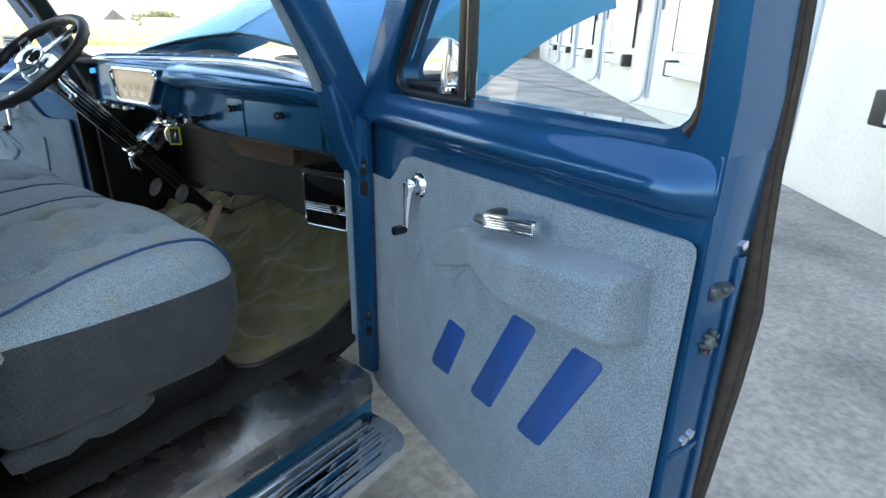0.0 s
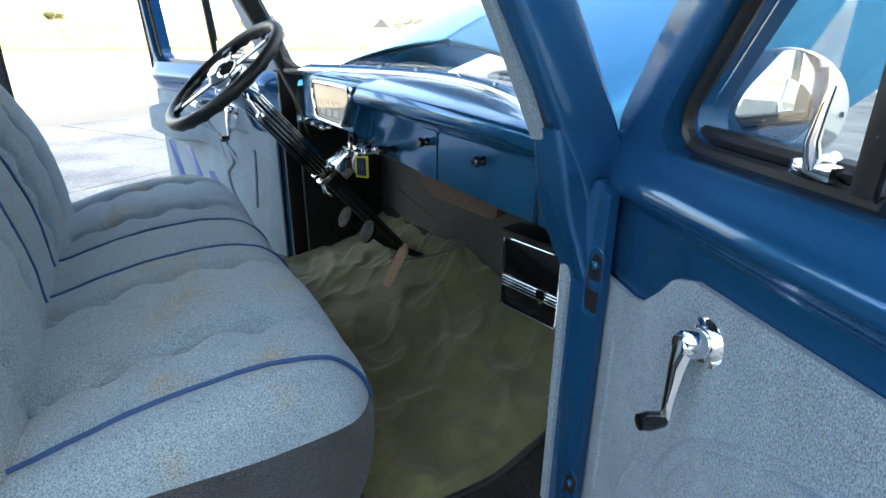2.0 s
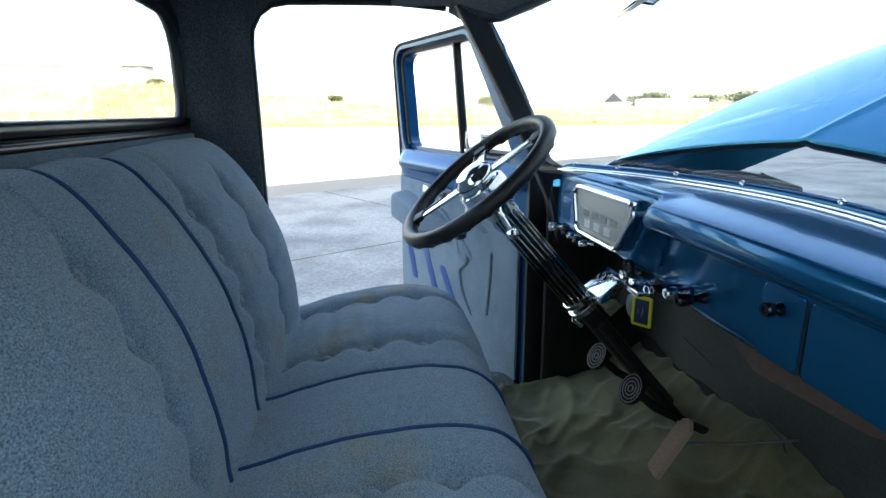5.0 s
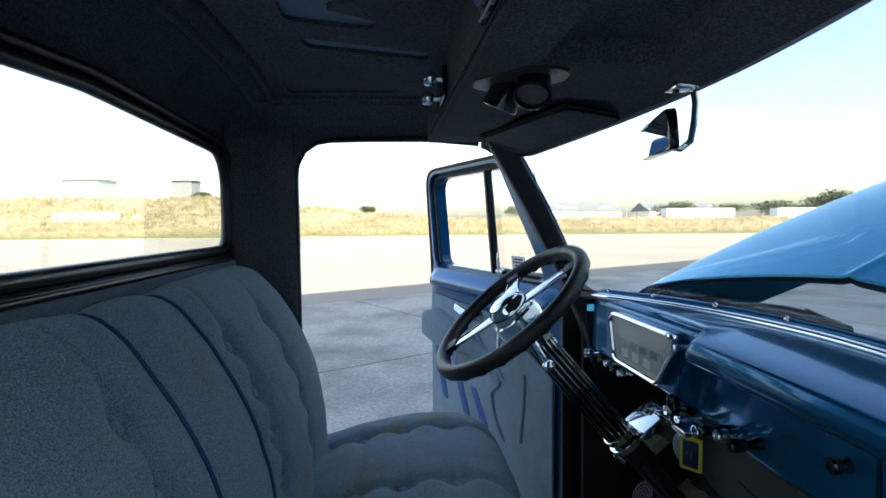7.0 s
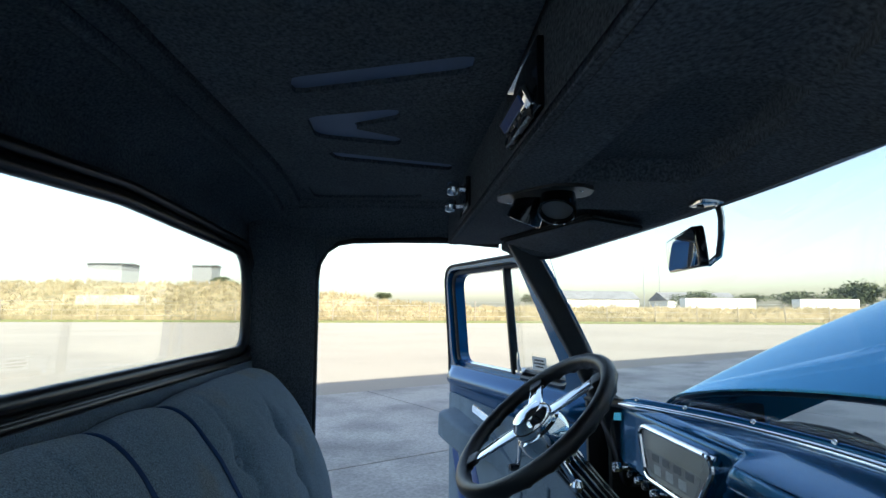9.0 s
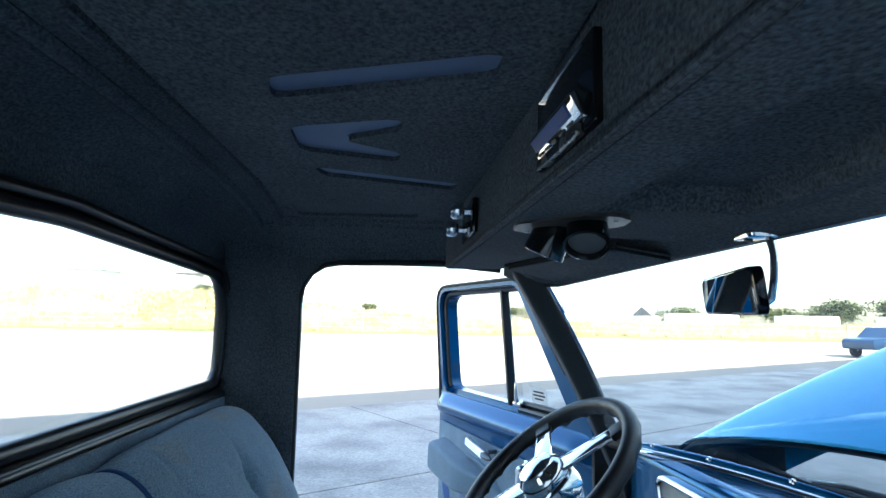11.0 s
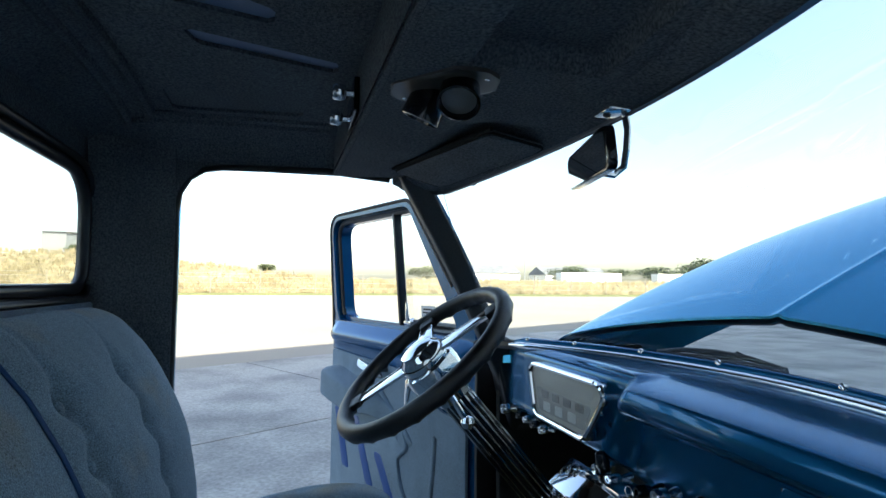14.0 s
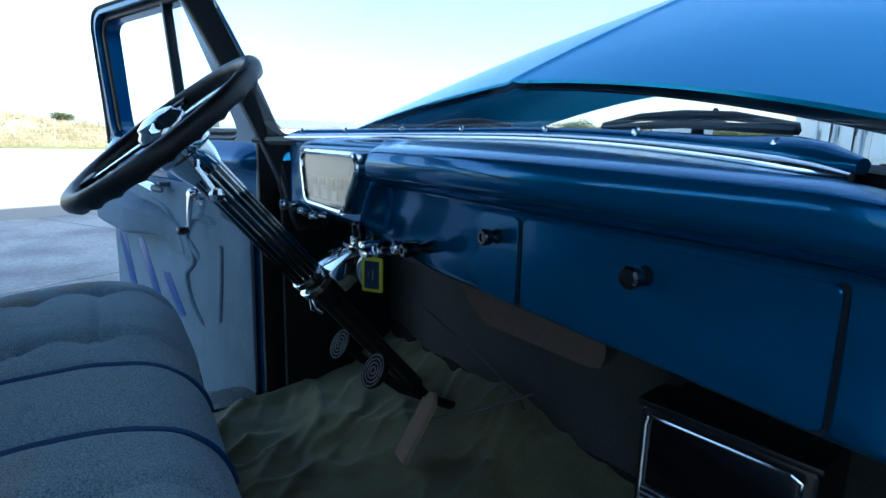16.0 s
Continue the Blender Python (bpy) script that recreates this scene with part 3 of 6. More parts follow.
# rounded lower corner of the trim on the driver's side
bm = B()
ca, cb, cc = Vector((-0.672, -0.128, 1.378)), Vector((-0.590, -0.046, 1.276)), Vector((-0.715, -0.100, 1.262))
arc = [ca.lerp(cc.lerp(ca.lerp(cb, 0.5), 0.25), k / 10).lerp(cc.lerp(ca.lerp(cb, 0.5), 0.25).lerp(cb, k / 10), k / 10) for k in range(11)]
near, far = [[bm.verts.new(p + Vector((0, d, 0))) for p in arc + [cc]] for d in (-0.012, 0.012)]
bm.faces.new(near[::-1])
bm.faces.new(far)
for i in range(len(near)):
    bm.faces.new((near[i], near[(i + 1) % len(near)], far[(i + 1) % len(near)], far[i]))
part("corner_trim", bm, VINYL, truck)

# floor, toe board, firewall, kick panels
bm = B()
grid(bm, lambda u, v: (-0.74 + 1.48 * u, *[(-1.08, 0.52), (-0.10, 0.52), (0.12, 0.59), (0.24, 0.68), (0.31, 0.80)][round(v * 4)]), 10, 4, 0.02)
part("floor_pan", bm, CARPET, truck, "dark carpeted cab floor")
bm = B()
grid(bm, lambda u, v: (-0.72 + 1.44 * u, 0.285 - 0.02 * math.sin(u * 9) * v + 0.01 * noise.noise((u * 8, v * 4, 0)), 0.70 + 0.535 * v), 40, 16, 0.02)
part("firewall", bm, FIREWALL, truck, "dark grey-green firewall padding")
for s in (-1, 1):
    bm = B()
    box(bm, (s * 0.735, 0.215 if s > 0 else 0.17, 0.86), (0.03, 0.40 if s > 0 else 0.46, 0.78), bevel=0.008)
    part("kick_panel", bm, CARPET if s < 0 else PAINT, truck)
    # front door post below the windshield
    bm = B()
    rows = []
    for k in range(25):
        t = k / 24
        p = curve([(0.762, 0.022, 0.47), (0.762, 0.022, 0.75), (0.760, 0.022, 0.97), (0.738, 0.014, 1.06), (0.722, -0.002, 1.13), (0.722, -0.020, 1.20), (0.719, -0.040, 1.26)], t)
        q = curve([(0.024, 0.042, 0), (0.024, 0.042, 0), (0.025, 0.042, 0), (0.038, 0.054, 0), (0.041, 0.058, 0), (0.038, 0.056, 0), (0.030, 0.048, 0)], t)
        rows.append([bm.verts.new((s * (p.x + x), p.y + y, p.z)) for x, y in rounded([(-q.x, -q.y), (q.x, -q.y), (q.x, q.y), (-q.x, q.y)], 0.014, 4)])
    for r0, r1 in zip(rows, rows[1:]):
        for j in range(len(r0)):
            bm.faces.new((r0[j], r0[(j + 1) % len(r0)], r1[(j + 1) % len(r0)], r1[j]))
    bm.faces.new(rows[0][::-1])
    bm.faces.new(rows[-1])
    # passenger side takes the jamb blue, driver side plain black
    part("door_post", bm, PAINT_JAMB_DIM if s > 0 else BLACK, truck, sharp=60)
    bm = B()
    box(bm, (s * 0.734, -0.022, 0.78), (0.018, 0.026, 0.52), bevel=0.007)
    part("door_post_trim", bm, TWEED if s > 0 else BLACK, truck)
    # flat post face; two hinge pockets, their shaded depth painted as black plates
    bm = B()
    slab(bm, rounded([(0.744, 0.43), (0.806, 0.43), (0.808, 1.17), (0.775, 1.19), (0.744, 1.10)], 0.006, 4), 0.008, 0.027, axes((0, 0, 0), (s, 0, 0), (0, 0, 1), (0, -1, 0)), bevel=0.003)
    plate = part("post_face", bm, PAINT_JAMB_DIM if s > 0 else BLACK, truck)
    for z in (0.60, 1.03):
        HP = axes((s * 0.788, -0.0265, z), (s, 0, 0), (0, 0, 1), (0, -1, 0))
        bm = B()
        slab(bm, rounded([(-0.008, -0.050), (0.019, -0.054), (0.020, 0.040), (0.004, 0.050), (-0.008, 0.022)], 0.007, 4), -0.002, 0.001, HP)
        pocket = part("hinge_pocket_shade", bm, BLACK, truck)
        bm = B()
        tube(bm, [HP @ Vector((x, y, 0.0)) for x, y in resample(rounded([(-0.013, -0.060), (0.020, -0.064), (0.021, 0.048), (0.004, 0.060), (-0.013, 0.026)], 0.010, 4), 40)], 0.0018, 6, closed=True)
        part("pocket_rim", bm, PAINT_JAMB_DIM, pocket)
        bm = B()
        box(bm, (0.010, -0.004, 0.002), (0.020, 0.018, 0.010), HP, bevel=0.004)
        part("hinge_arm", bm, PAINT_JAMB_DIM, pocket)
        bm = B()
        lathe(bm, [(0.007, 0), (0.007, 0.003), (0.004, 0.005), (0, 0.004)], HP @ Matrix.Translation((0.006, 0.028, 0.001)), 12)
        part("bolt", bm, PAINT_JAMB_DIM, pocket)
    # polished sill plate and ribbed step
    bm = B()
    slab(bm, [(0.742, 0.527), (0.855, 0.525), (0.895, 0.514), (0.905, 0.480), (0.895, 0.44), (0.742, 0.49)], 0.13, 0.92, axes((0, 0, 0), (s, 0, 0), (0, 0, 1), (0, -1, 0)))
    part("sill_plate", bm, STEEL, truck, "polished stainless sill plate")
    bm = B()
    box(bm, (s * 0.82, -0.52, 0.42), (0.14, 0.80, 0.10), bevel=0.01)
    part("rocker_panel", bm, PAINT, truck)
    bm = B()
    slab(bm, rounded([(0.906, -0.92), (1.075, -0.92), (1.075, -0.155), (0.906, -0.155)], [0.01, 0.05, 0.07, 0.01], 6), 0.385, 0.420, Matrix.Diagonal((s, 1, 1, 1)), bevel=0.012)
    step = part("running_board", bm, CHROME, truck, "ribbed chrome step board")
    for k in range(6):
        bm = B()
        tube(bm, [(s * (0.924 + 0.026 * k), -0.90, 0.421), (s * (0.924 + 0.026 * k), -0.20, 0.421)], 0.006, 6)
        part("rib", bm, CHROME, step)

# cowl, fenders, hood
bm = B()
grid(bm, lambda u, v: (-0.672 + 1.432 * u, wind_low((-0.672 + 1.432 * u) * 0.95) + 0.01 + (0.42 - wind_low((-0.672 + 1.432 * u) * 0.95)) * v, 1.266 - 0.05 * v - 0.05 * (1.885 * u - 0.885) ** 4), 30, 8, 0.02)
part("cowl", bm, PAINT, truck)


def hood_z(x, y):
    ridge = 1.300 + 0.515 * y - 0.075 * y * y
    edge = 1.256 + 0.515 * y - 0.103 * y * y
    k = min(1.25, abs(x) / 0.55)
    return ridge + (edge - ridge) * (0.75 * k + 0.25 * k ** 3)


def hood(u, v):
    w = 2 * u - 1
    x = 0.78 * math.copysign(abs(w) ** 1.4, w)
    rear = 0.165 - 0.07 * (abs(x) / 0.62) ** 2
    y = rear + (1.62 - rear) * max(0.0, (v - 0.03) / 0.97)
    drop = 0.20 * (max(0.0, abs(x) - 0.58) / 0.20) ** 3 + 0.062 * (max(0.0, abs(x) - 0.58) / 0.20) ** 10 + 0.005 * max(0.0, 1 - v / 0.025)
    bead = 0.004 * math.exp(-(x / 0.010) ** 2)
    return (x, y, hood_z(x, y) - drop + bead)


bm = B()
grid(bm, hood, 140, 40, 0.006)
part("hood", bm, PAINT, truck, "raised blue hood with a centre ridge", sharp=60)
# added black sheet that puts shade on the hood's underside
bm = B()
def hood_under(u, v):
    x, y, z = hood(0.05 + 0.90 * u, 0.002 + 0.99 * v)
    return (x, y + 0.002, z - 0.009)
grid(bm, hood_under, 60, 30, 0.004)
part("hood_under_shade", bm, BLACK, truck, sharp=60)
for s in (-1, 1):
    bm = B()
    def fender(u, v, s=s):
        return (s * (0.66 + 0.30 * u), 0.34 + 1.5 * v, 1.12 - 0.10 * u * u - 0.45 * smooth(0.62, 1.0, u) - 0.12 * v)
    grid(bm, fender, 16, 12, 0.012)
    part("fender", bm, PAINT, truck)
    bm = B()
    box(bm, (s * 0.735, 0.60, 0.80), (0.02, 0.55, 0.62))
    part("inner_fender", bm, BLACK, truck)
bm = B()
box(bm, (0, 1.0, 0.80), (0.55, 0.75, 0.42), bevel=0.06)
part("engine", bm, BLACK, truck)
bm = B()
for s in (-1, 1):
    box(bm, (s * 0.42, 0.1, 0.40), (0.09, 3.4, 0.12), bevel=0.01)
box(bm, (0, -0.6, 0.47), (1.3, 0.9, 0.05))
part("chassis", bm, BLACK, truck)
for s in (-1, 1):
    for y in (1.25, -1.55):
        bm = B()
        w = Matrix.Translation((s * 0.76, y, 0.33)) @ pose(0, 0, 0, 0, 90, 0)
        lathe(bm, [(0.19, -0.10), (0.29, -0.11), (0.33, -0.06), (0.33, 0.06), (0.29, 0.11), (0.19, 0.10)], w, 28)
        wheel = part("wheel", bm, RUBBER, truck)
        bm = B()
        lathe(bm, [(0.0, -0.05), (0.12, -0.06), (0.19, -0.09), (0.19, 0.09), (0.12, 0.06), (0.0, 0.05)], w, 24)
        part("rim", bm, CHROME, wheel)

# windshield wipers: pivot, arm and a thick blade each
for tip0, tip1, piv in (((-0.225, 0.098, 1.310), (0.049, 0.130, 1.314), (-0.085, 0.160, 1.312)), ((0.235, 0.146, 1.314), (0.520, 0.088, 1.306), (0.370, 0.160, 1.312))):
    a, b, c = [Vector(p) - Vector((0, 0, 0.010)) for p in (tip0, tip1, piv)]
    mid = a.lerp(b, 0.5) + Vector((0, 0.004, 0.008))
    bm = B()
    tube(bm, [(c.x, c.y, 1.25), (c.x, c.y, c.z - 0.004), (c.x, c.y, c.z + 0.004)], [0.010, 0.007, 0.005], 10)
    tube(bm, [c, c.lerp(b, 0.3) + Vector((0, 0, 0.004)), mid.lerp(b, 0.3) + Vector((0, 0.004, 0.010))], [0.004, 0.0035, 0.003], 8)
    wiper = part("wiper", bm, BLACK, truck, "black wiper with a long blade")
    bm = B()
    tube(bm, [a, a.lerp(mid, 0.5) + Vector((0, 0, 0.005)), mid + Vector((0, 0, 0.003)), mid.lerp(b, 0.5) + Vector((0, 0, 0.005)), b], [0.003, 0.0050, 0.0060, 0.0050, 0.003], 8)
    tube(bm, [a - Vector((0, 0, 0.004)), mid - Vector((0, 0, 0.007)), b - Vector((0, 0, 0.004))], 0.005, 6)
    part("blade", bm, RUBBER, wiper)

# ---- dashboard ----
def strip_y(x):
    return 0.105 + 0.085 * x - 0.41 * x * x


def pod(x, z):
    """How far the dash swells round the instrument cluster; its right flank slopes with the bezel."""
    right = -0.190 + 0.070 * (z - 1.12) / 0.13
    return 1 - smooth(right, right + 0.034, x)


def dash(u, v):
    x = -0.712 + 1.424 * u
    y0 = max(strip_y(x) + 0.012, -0.050)
    low = 1.064 + 0.022 * (1 - smooth(-0.25, 0.05, x))
    end = smooth(0.60, 0.71, abs(x))
    face = -0.050 + 0.063 * (max(-0.52, min(x, -0.12)) + 0.31)
    d = droop(x)
    prof = [(y0, 1.268 - d), (y0 - 0.012, 1.279 - d), (y0 * 0.62 - 0.03, 1.277 - 0.9 * d), (y0 * 0.3 - 0.045, 1.272 - 0.6 * d), (-0.062, 1.261 - 0.3 * d), (-0.074, 1.246), (-0.076, 1.230),
            (-0.068, 1.214), (-0.046, 1.202), (-0.018, 1.196), (-0.006, 1.188), (-0.002, 1.150), (0.0, 1.116), (0.0, low + 0.010), (0.006, low), (0.030, low - 0.004), (0.16, low + 0.03)]
    flat = [None, None, None, (-0.030, 1.277), (face + 0.008, 1.269), (face, 1.258), (face, 1.240), (face, 1.222), (face, 1.204), (face, 1.186), (face, 1.168), (face, 1.140), (face + 0.002, 1.116),
            (-0.020, low + 0.012), None, None, None]
    mixed = []
    for p, q in zip(prof, flat):
        c = pod(x, (q or p)[1]) if q else 0.0
        mixed.append((p[0] + ((q or p)[0] - p[0]) * c, p[1] + ((q or p)[1] - p[1]) * c, 0))
    p = curve(mixed, v)
    return (x, p.x + 0.02 * end, p.y - 0.01 * end)


bm = B()
grid(bm, dash, 220, 80)
dashboard = part("dashboard", bm, DASH_PAINT_DIM, truck, "glossy blue metal dashboard", sharp=60)
# painted garnish with a bright strip and its screws
bm = B()
xs = [-0.575 + 1.178 * k / 40 for k in range(41)]
tube(bm, [(x, strip_y(x) + 0.009, 1.290 - droop(x)) for x in xs], [0.004] + [0.0115] * 35 + [0.013, 0.015, 0.0165, 0.014, 0.006], 12)
part("garnish_moulding", bm, DASH_PAINT_DIM, dashboard)
bm = B()
tube(bm, [(x, strip_y(x) - 0.006, 1.2825 - droop(x)) for x in xs], [0.003] + [0.0090] * 38 + [0.007, 0.003], 10)
part("chrome_strip", bm, CHROME, dashboard, "bright chrome strip")
for x in (-0.53, -0.40, -0.233, -0.061, 0.155, 0.34, 0.532):
    bm = B()
    lathe(bm, [(0.0055, 0), (0.0055, 0.004), (0.0035, 0.006), (0.0015, 0.0045), (0, 0.0045)], along((x, strip_y(x) + 0.002, 1.2975 - droop(x)), (0, -0.66, 0.75)), 12)
    part("screw", bm, CHROME, dashboard)

# instrument cluster
CLM = axes((-0.31, -0.062, 0), (0.998, 0.063, 0), (0, 0, 1), (0.063, -0.998, 0))


def cl_out(grow):
    pts = [(-0.148 - grow, 1.243 + grow * 0.7), (-0.120 - grow * 0.6, 1.142 - grow), (0.078 + grow * 0.6, 1.138 - grow), (0.142 + grow, 1.222), (0.130 + grow * 0.6, 1.241 + grow * 0.7)]
    return rounded(pts, [0.026, 0.030, 0.034, 0.022, 0.020], 6)


bm = B()
slab(bm, cl_out(0.004), -0.03, 0.000, CLM)
cluster = part("instrument_cluster", bm, GAUGE, dashboard, "cream gauge panel behind glass")
bm = B()
ring(bm, cl_out(0.012), cl_out(0.001), -0.02, 0.007, CLM)
tube(bm, [CLM @ Vector((x, y, 0.007)) for x, y in resample(cl_out(0.0065), 90)], 0.0060, 8, closed=True)
part("bezel", bm, CHROME, cluster, "chrome bezel")
bm = B()
slab(bm, cl_out(0.002), 0.0050, 0.0066, CLM)
g = part("glass", bm, GLASS, cluster)
g.visible_shadow = False
DIAL = material("dark_gauge_window", (0.05, 0.05, 0.048), 0.4, blotch=0.1)
bm = B()
slab(bm, rounded([(-0.112, 1.148), (0.070, 1.146), (0.098, 1.196), (-0.128, 1.198)], 0.008), 0.0, 0.0012, CLM)
part("gauge_band", bm, material("grey_gauge_band", (0.34, 0.32, 0.28), 0.5, blotch=0.1), cluster)
for k in range(4):
    bm = B()
    slab(bm, rounded([(-0.100 + 0.047 * k, 1.178), (-0.070 + 0.047 * k, 1.178), (-0.070 + 0.047 * k, 1.194), (-0.100 + 0.047 * k, 1.194)], 0.003), 0.0012, 0.0024, CLM)
    part("gauge_window", bm, DIAL, cluster)
for k in range(3):
    bm = B()
    slab(bm, rounded([(-0.092 + 0.052 * k, 1.151), (-0.062 + 0.052 * k, 1.151), (-0.062 + 0.052 * k, 1.171), (-0.092 + 0.052 * k, 1.171)], 0.003), 0.0012, 0.0024, CLM)
    part("gauge_plate", bm, WHITE, cluster)
bm = B()
slab(bm, rounded([(-0.100, 1.206), (0.095, 1.205), (0.112, 1.232), (-0.115, 1.234)], 0.012), 0.0, 0.0010, CLM)
part("speed_scale", bm, material("pale_speed_scale", (0.66, 0.62, 0.54), 0.5, blotch=0.1), cluster)

# glove box door and ash tray door, each in a shut line
for nm, x0, x1 in (("ashtray_door", 0.166, 0.250), ("glovebox_door", 0.260, 0.614)):
    bm = B()
    slab(bm, rounded([(x0 - 0.003, 1.066), (x1 + 0.003, 1.066), (x1 + 0.003, 1.184), (x0 - 0.003, 1.184)], 0.008), -0.006, 0.0042, XZ)
    part("shut_line", bm, BLACK, dashboard)
    bm = B()
    slab(bm, rounded([(x0, 1.069), (x1, 1.069), (x1, 1.181), (x0, 1.181)], 0.007), -0.004, 0.0075, XZ, bevel=0.0025)
    part(nm, bm, DASH_PAINT_DIM, dashboard, "blue panel with a black knob", sharp=20)


def knob(name, at, d=(0, -1, 0), r=0.013, l=0.03, mat=BLACK, parent=None, base=True):
    bm = B()
    prof = [(r * 0.45, 0), (r * 0.45, l * 0.45), (r * 0.9, l * 0.5), (r, l * 0.65), (r, l * 0.9), (r * 0.8, l), (r * 0.45, l), (r * 0.4, l * 0.93), (0, l * 0.93)]
    if base:
        prof = [(r * 0.9, 0), (r * 0.9, l * 0.1)] + prof[1:]
    lathe(bm, prof, along(at, d), 18)
    return part(name, bm, mat, parent or dashboard)


knob("knob", (0.207, -0.007, 1.152), r=0.0115, l=0.027, mat=BLACK_GLOSS)
knob("knob", (0.448, -0.007, 1.152), r=0.0115, l=0.027, mat=BLACK_GLOSS)
knob("ignition_switch", (-0.600, -0.058, 1.110), r=0.014, l=0.038, mat=CHROME)
for x, z, m in ((-0.545, 1.106, BLACK_GLOSS), (-0.500, 1.106, CHROME), (-0.455, 1.105, BLACK_GLOSS), (-0.408, 1.105, CHROME)):
    knob("knob", (x, -0.042, z), r=0.009, l=0.036, mat=m)
# choke, switches and lamp under the dash
for x, z, m, l, r in ((-0.225, 1.082, CHROME, 0.045, 0.008), (-0.165, 1.080, CHROME, 0.05, 0.010), (-0.075, 1.092, BLACK_GLOSS, 0.05, 0.010), (-0.035, 1.098, CHROME, 0.045, 0.012), (0.022, 1.105, BLACK_GLOSS, 0.055, 0.012)):
    knob("knob", (x, -0.004, z), d=(0, -1, -0.05), r=r, l=l, mat=m)
bm = B()
lathe(bm, [(0, 0), (0.010, 0.002), (0.014, 0.020), (0.011, 0.036), (0, 0.042)], along((-0.198, -0.040, 1.080), (0, -0.2, 1)), 14)
part("knob", bm, BLACK_GLOSS, dashboard)
bm = B()
box(bm, (-0.160, -0.040, 1.072), (0.12, 0.06, 0.012), bevel=0.004)
part("switch_bracket", bm, CHROME, dashboard)
bm = B()
lathe(bm, [(0.012, 0), (0.024, 0.010), (0.029, 0.026), (0.029, 0.032)], along((-0.130, -0.030, 1.036), (0.15, -1, 0.05)), 22)
lathe(bm, [(0.026, 0.028), (0.020, 0.036), (0, 0.040)], along((-0.130, -0.030, 1.036), (0.15, -1, 0.05)), 22, idx=1)
part("courtesy_lamp", bm, [CHROME, LENS], dashboard)

# hanging key tag
tag = thing("key_tag", "dark blue key tag with a yellow border hanging below the dashboard", "key tag", (-0.102, -0.050, 1.075))
TG = axes((-0.102, -0.056, 1.005), (0.80, 0.60, 0), (0, 0, 1), (0.60, -0.80, 0))
tagm = tag.matrix_basis.inverted()
bm = B()
slab(bm, rounded([(-0.021, -0.001), (0.021, -0.001), (0.021, 0.062), (-0.021, 0.062)], 0.003), -0.002, 0.002, tagm @ TG, bevel=0.0008)
part("border", bm, YELLOW, tag, "yellow plastic border")
bm = B()
slab(bm, rounded([(-0.015, 0.005), (0.015, 0.005), (0.015, 0.056), (-0.015, 0.056)], 0.002), -0.003, 0.003, tagm @ TG)
part("tag_face", bm, material("navy_tag", (0.012, 0.025, 0.06), 0.4), tag)
bm = B()
tube(bm, [(0.012 * math.cos(a), 0, 0.002 + 0.012 * math.sin(a)) for a in [k * math.pi / 8 for k in range(16)]], 0.0012, 6, closed=True)
part("key_ring", bm, CHROME, tag)

# brown glovebox liner and the dark shelf below the dash
bm = B()
LN = axes((0.0, 0.075, 0), Vector((0.92, 0.38, 0)), (0, 0, 1), Vector((0.38, -0.92, 0)))
slab(bm, rounded([(0.010, 1.0), (0.05, 0.965), (0.265, 0.935), (0.265, 1.07), (-0.01, 1.07), (-0.005, 1.03)], 0.02), -0.05, 0.0, LN, bevel=0.006)
part("glovebox_liner", bm, WOOD, truck, "brown fibreboard glovebox liner")
bm = B()
box(bm, (0.20, 0.19, 1.05), (0.95, 0.28, 0.02))
part("underdash_shelf", bm, BLACK, truck)

# ---- heater box on the firewall ----
heater = thing("heater", "black metal heater box with bright trim below the dashboard", "heater", (0.47, 0.19, 0.77))
HT = axes((0.385, 0.105, 0.0), Vector((0.985, 0.17, 0)), (0, 0, 1), Vector((0.17, -0.985, 0)))
HT = heater.matrix_basis.inverted() @ HT
bm = B()
slab(bm, rounded([(-0.012, 0.772), (0.178, 0.772), (0.178, 0.962), (-0.012, 0.962)], 0.008), -0.16, -0.004, HT, bevel=0.005)
part("case", bm, BLACK, heater)
bm = B()
slab(bm, rounded([(0, 0.782), (0.166, 0.782), (0.166, 0.952), (0, 0.952)], 0.006), -0.004, 0.004, HT, bevel=0.002)
part("door", bm, BLACK_GLOSS, heater, "gloss black heater door")
bm = B()
tube(bm, [HT @ Vector((x, y, 0.006)) for x, y in resample(rounded([(-0.001, 0.781), (0.167, 0.781), (0.167, 0.953), (-0.001, 0.953)], 0.005, 4), 48)], 0.0020, 6, closed=True)
ring(bm, rounded([(-0.003, 0.779), (0.169, 0.779), (0.169, 0.955), (-0.003, 0.955)], 0.006, 4), rounded([(0.001, 0.783), (0.165, 0.783), (0.165, 0.951), (0.001, 0.951)], 0.004, 4), 0.0, 0.007, HT)
part("trim_frame", bm, CHROME, heater)
for k in range(4):
    bm = B()
    tube(bm, [HT @ Vector((0.0, 0.834 + 0.0078 * k, 0.006)), HT @ Vector((0.166, 0.834 + 0.0078 * k, 0.006))], 0.0015, 6)
    part("trim_bar", bm, CHROME, heater)
bm = B()
slab(bm, rounded([(0.112, 0.862), (0.112, 0.842), (0.124, 0.826), (0.136, 0.842), (0.136, 0.862)], 0.003), 0.006, 0.013, HT, bevel=0.002)
part("badge", bm, CHROME, heater)
bm = B()
box(bm, (0.083, 0.966, -0.03), (0.20, 0.008, 0.07), HT, bevel=0.003)
part("mounting_flange", bm, BLACK, heater)

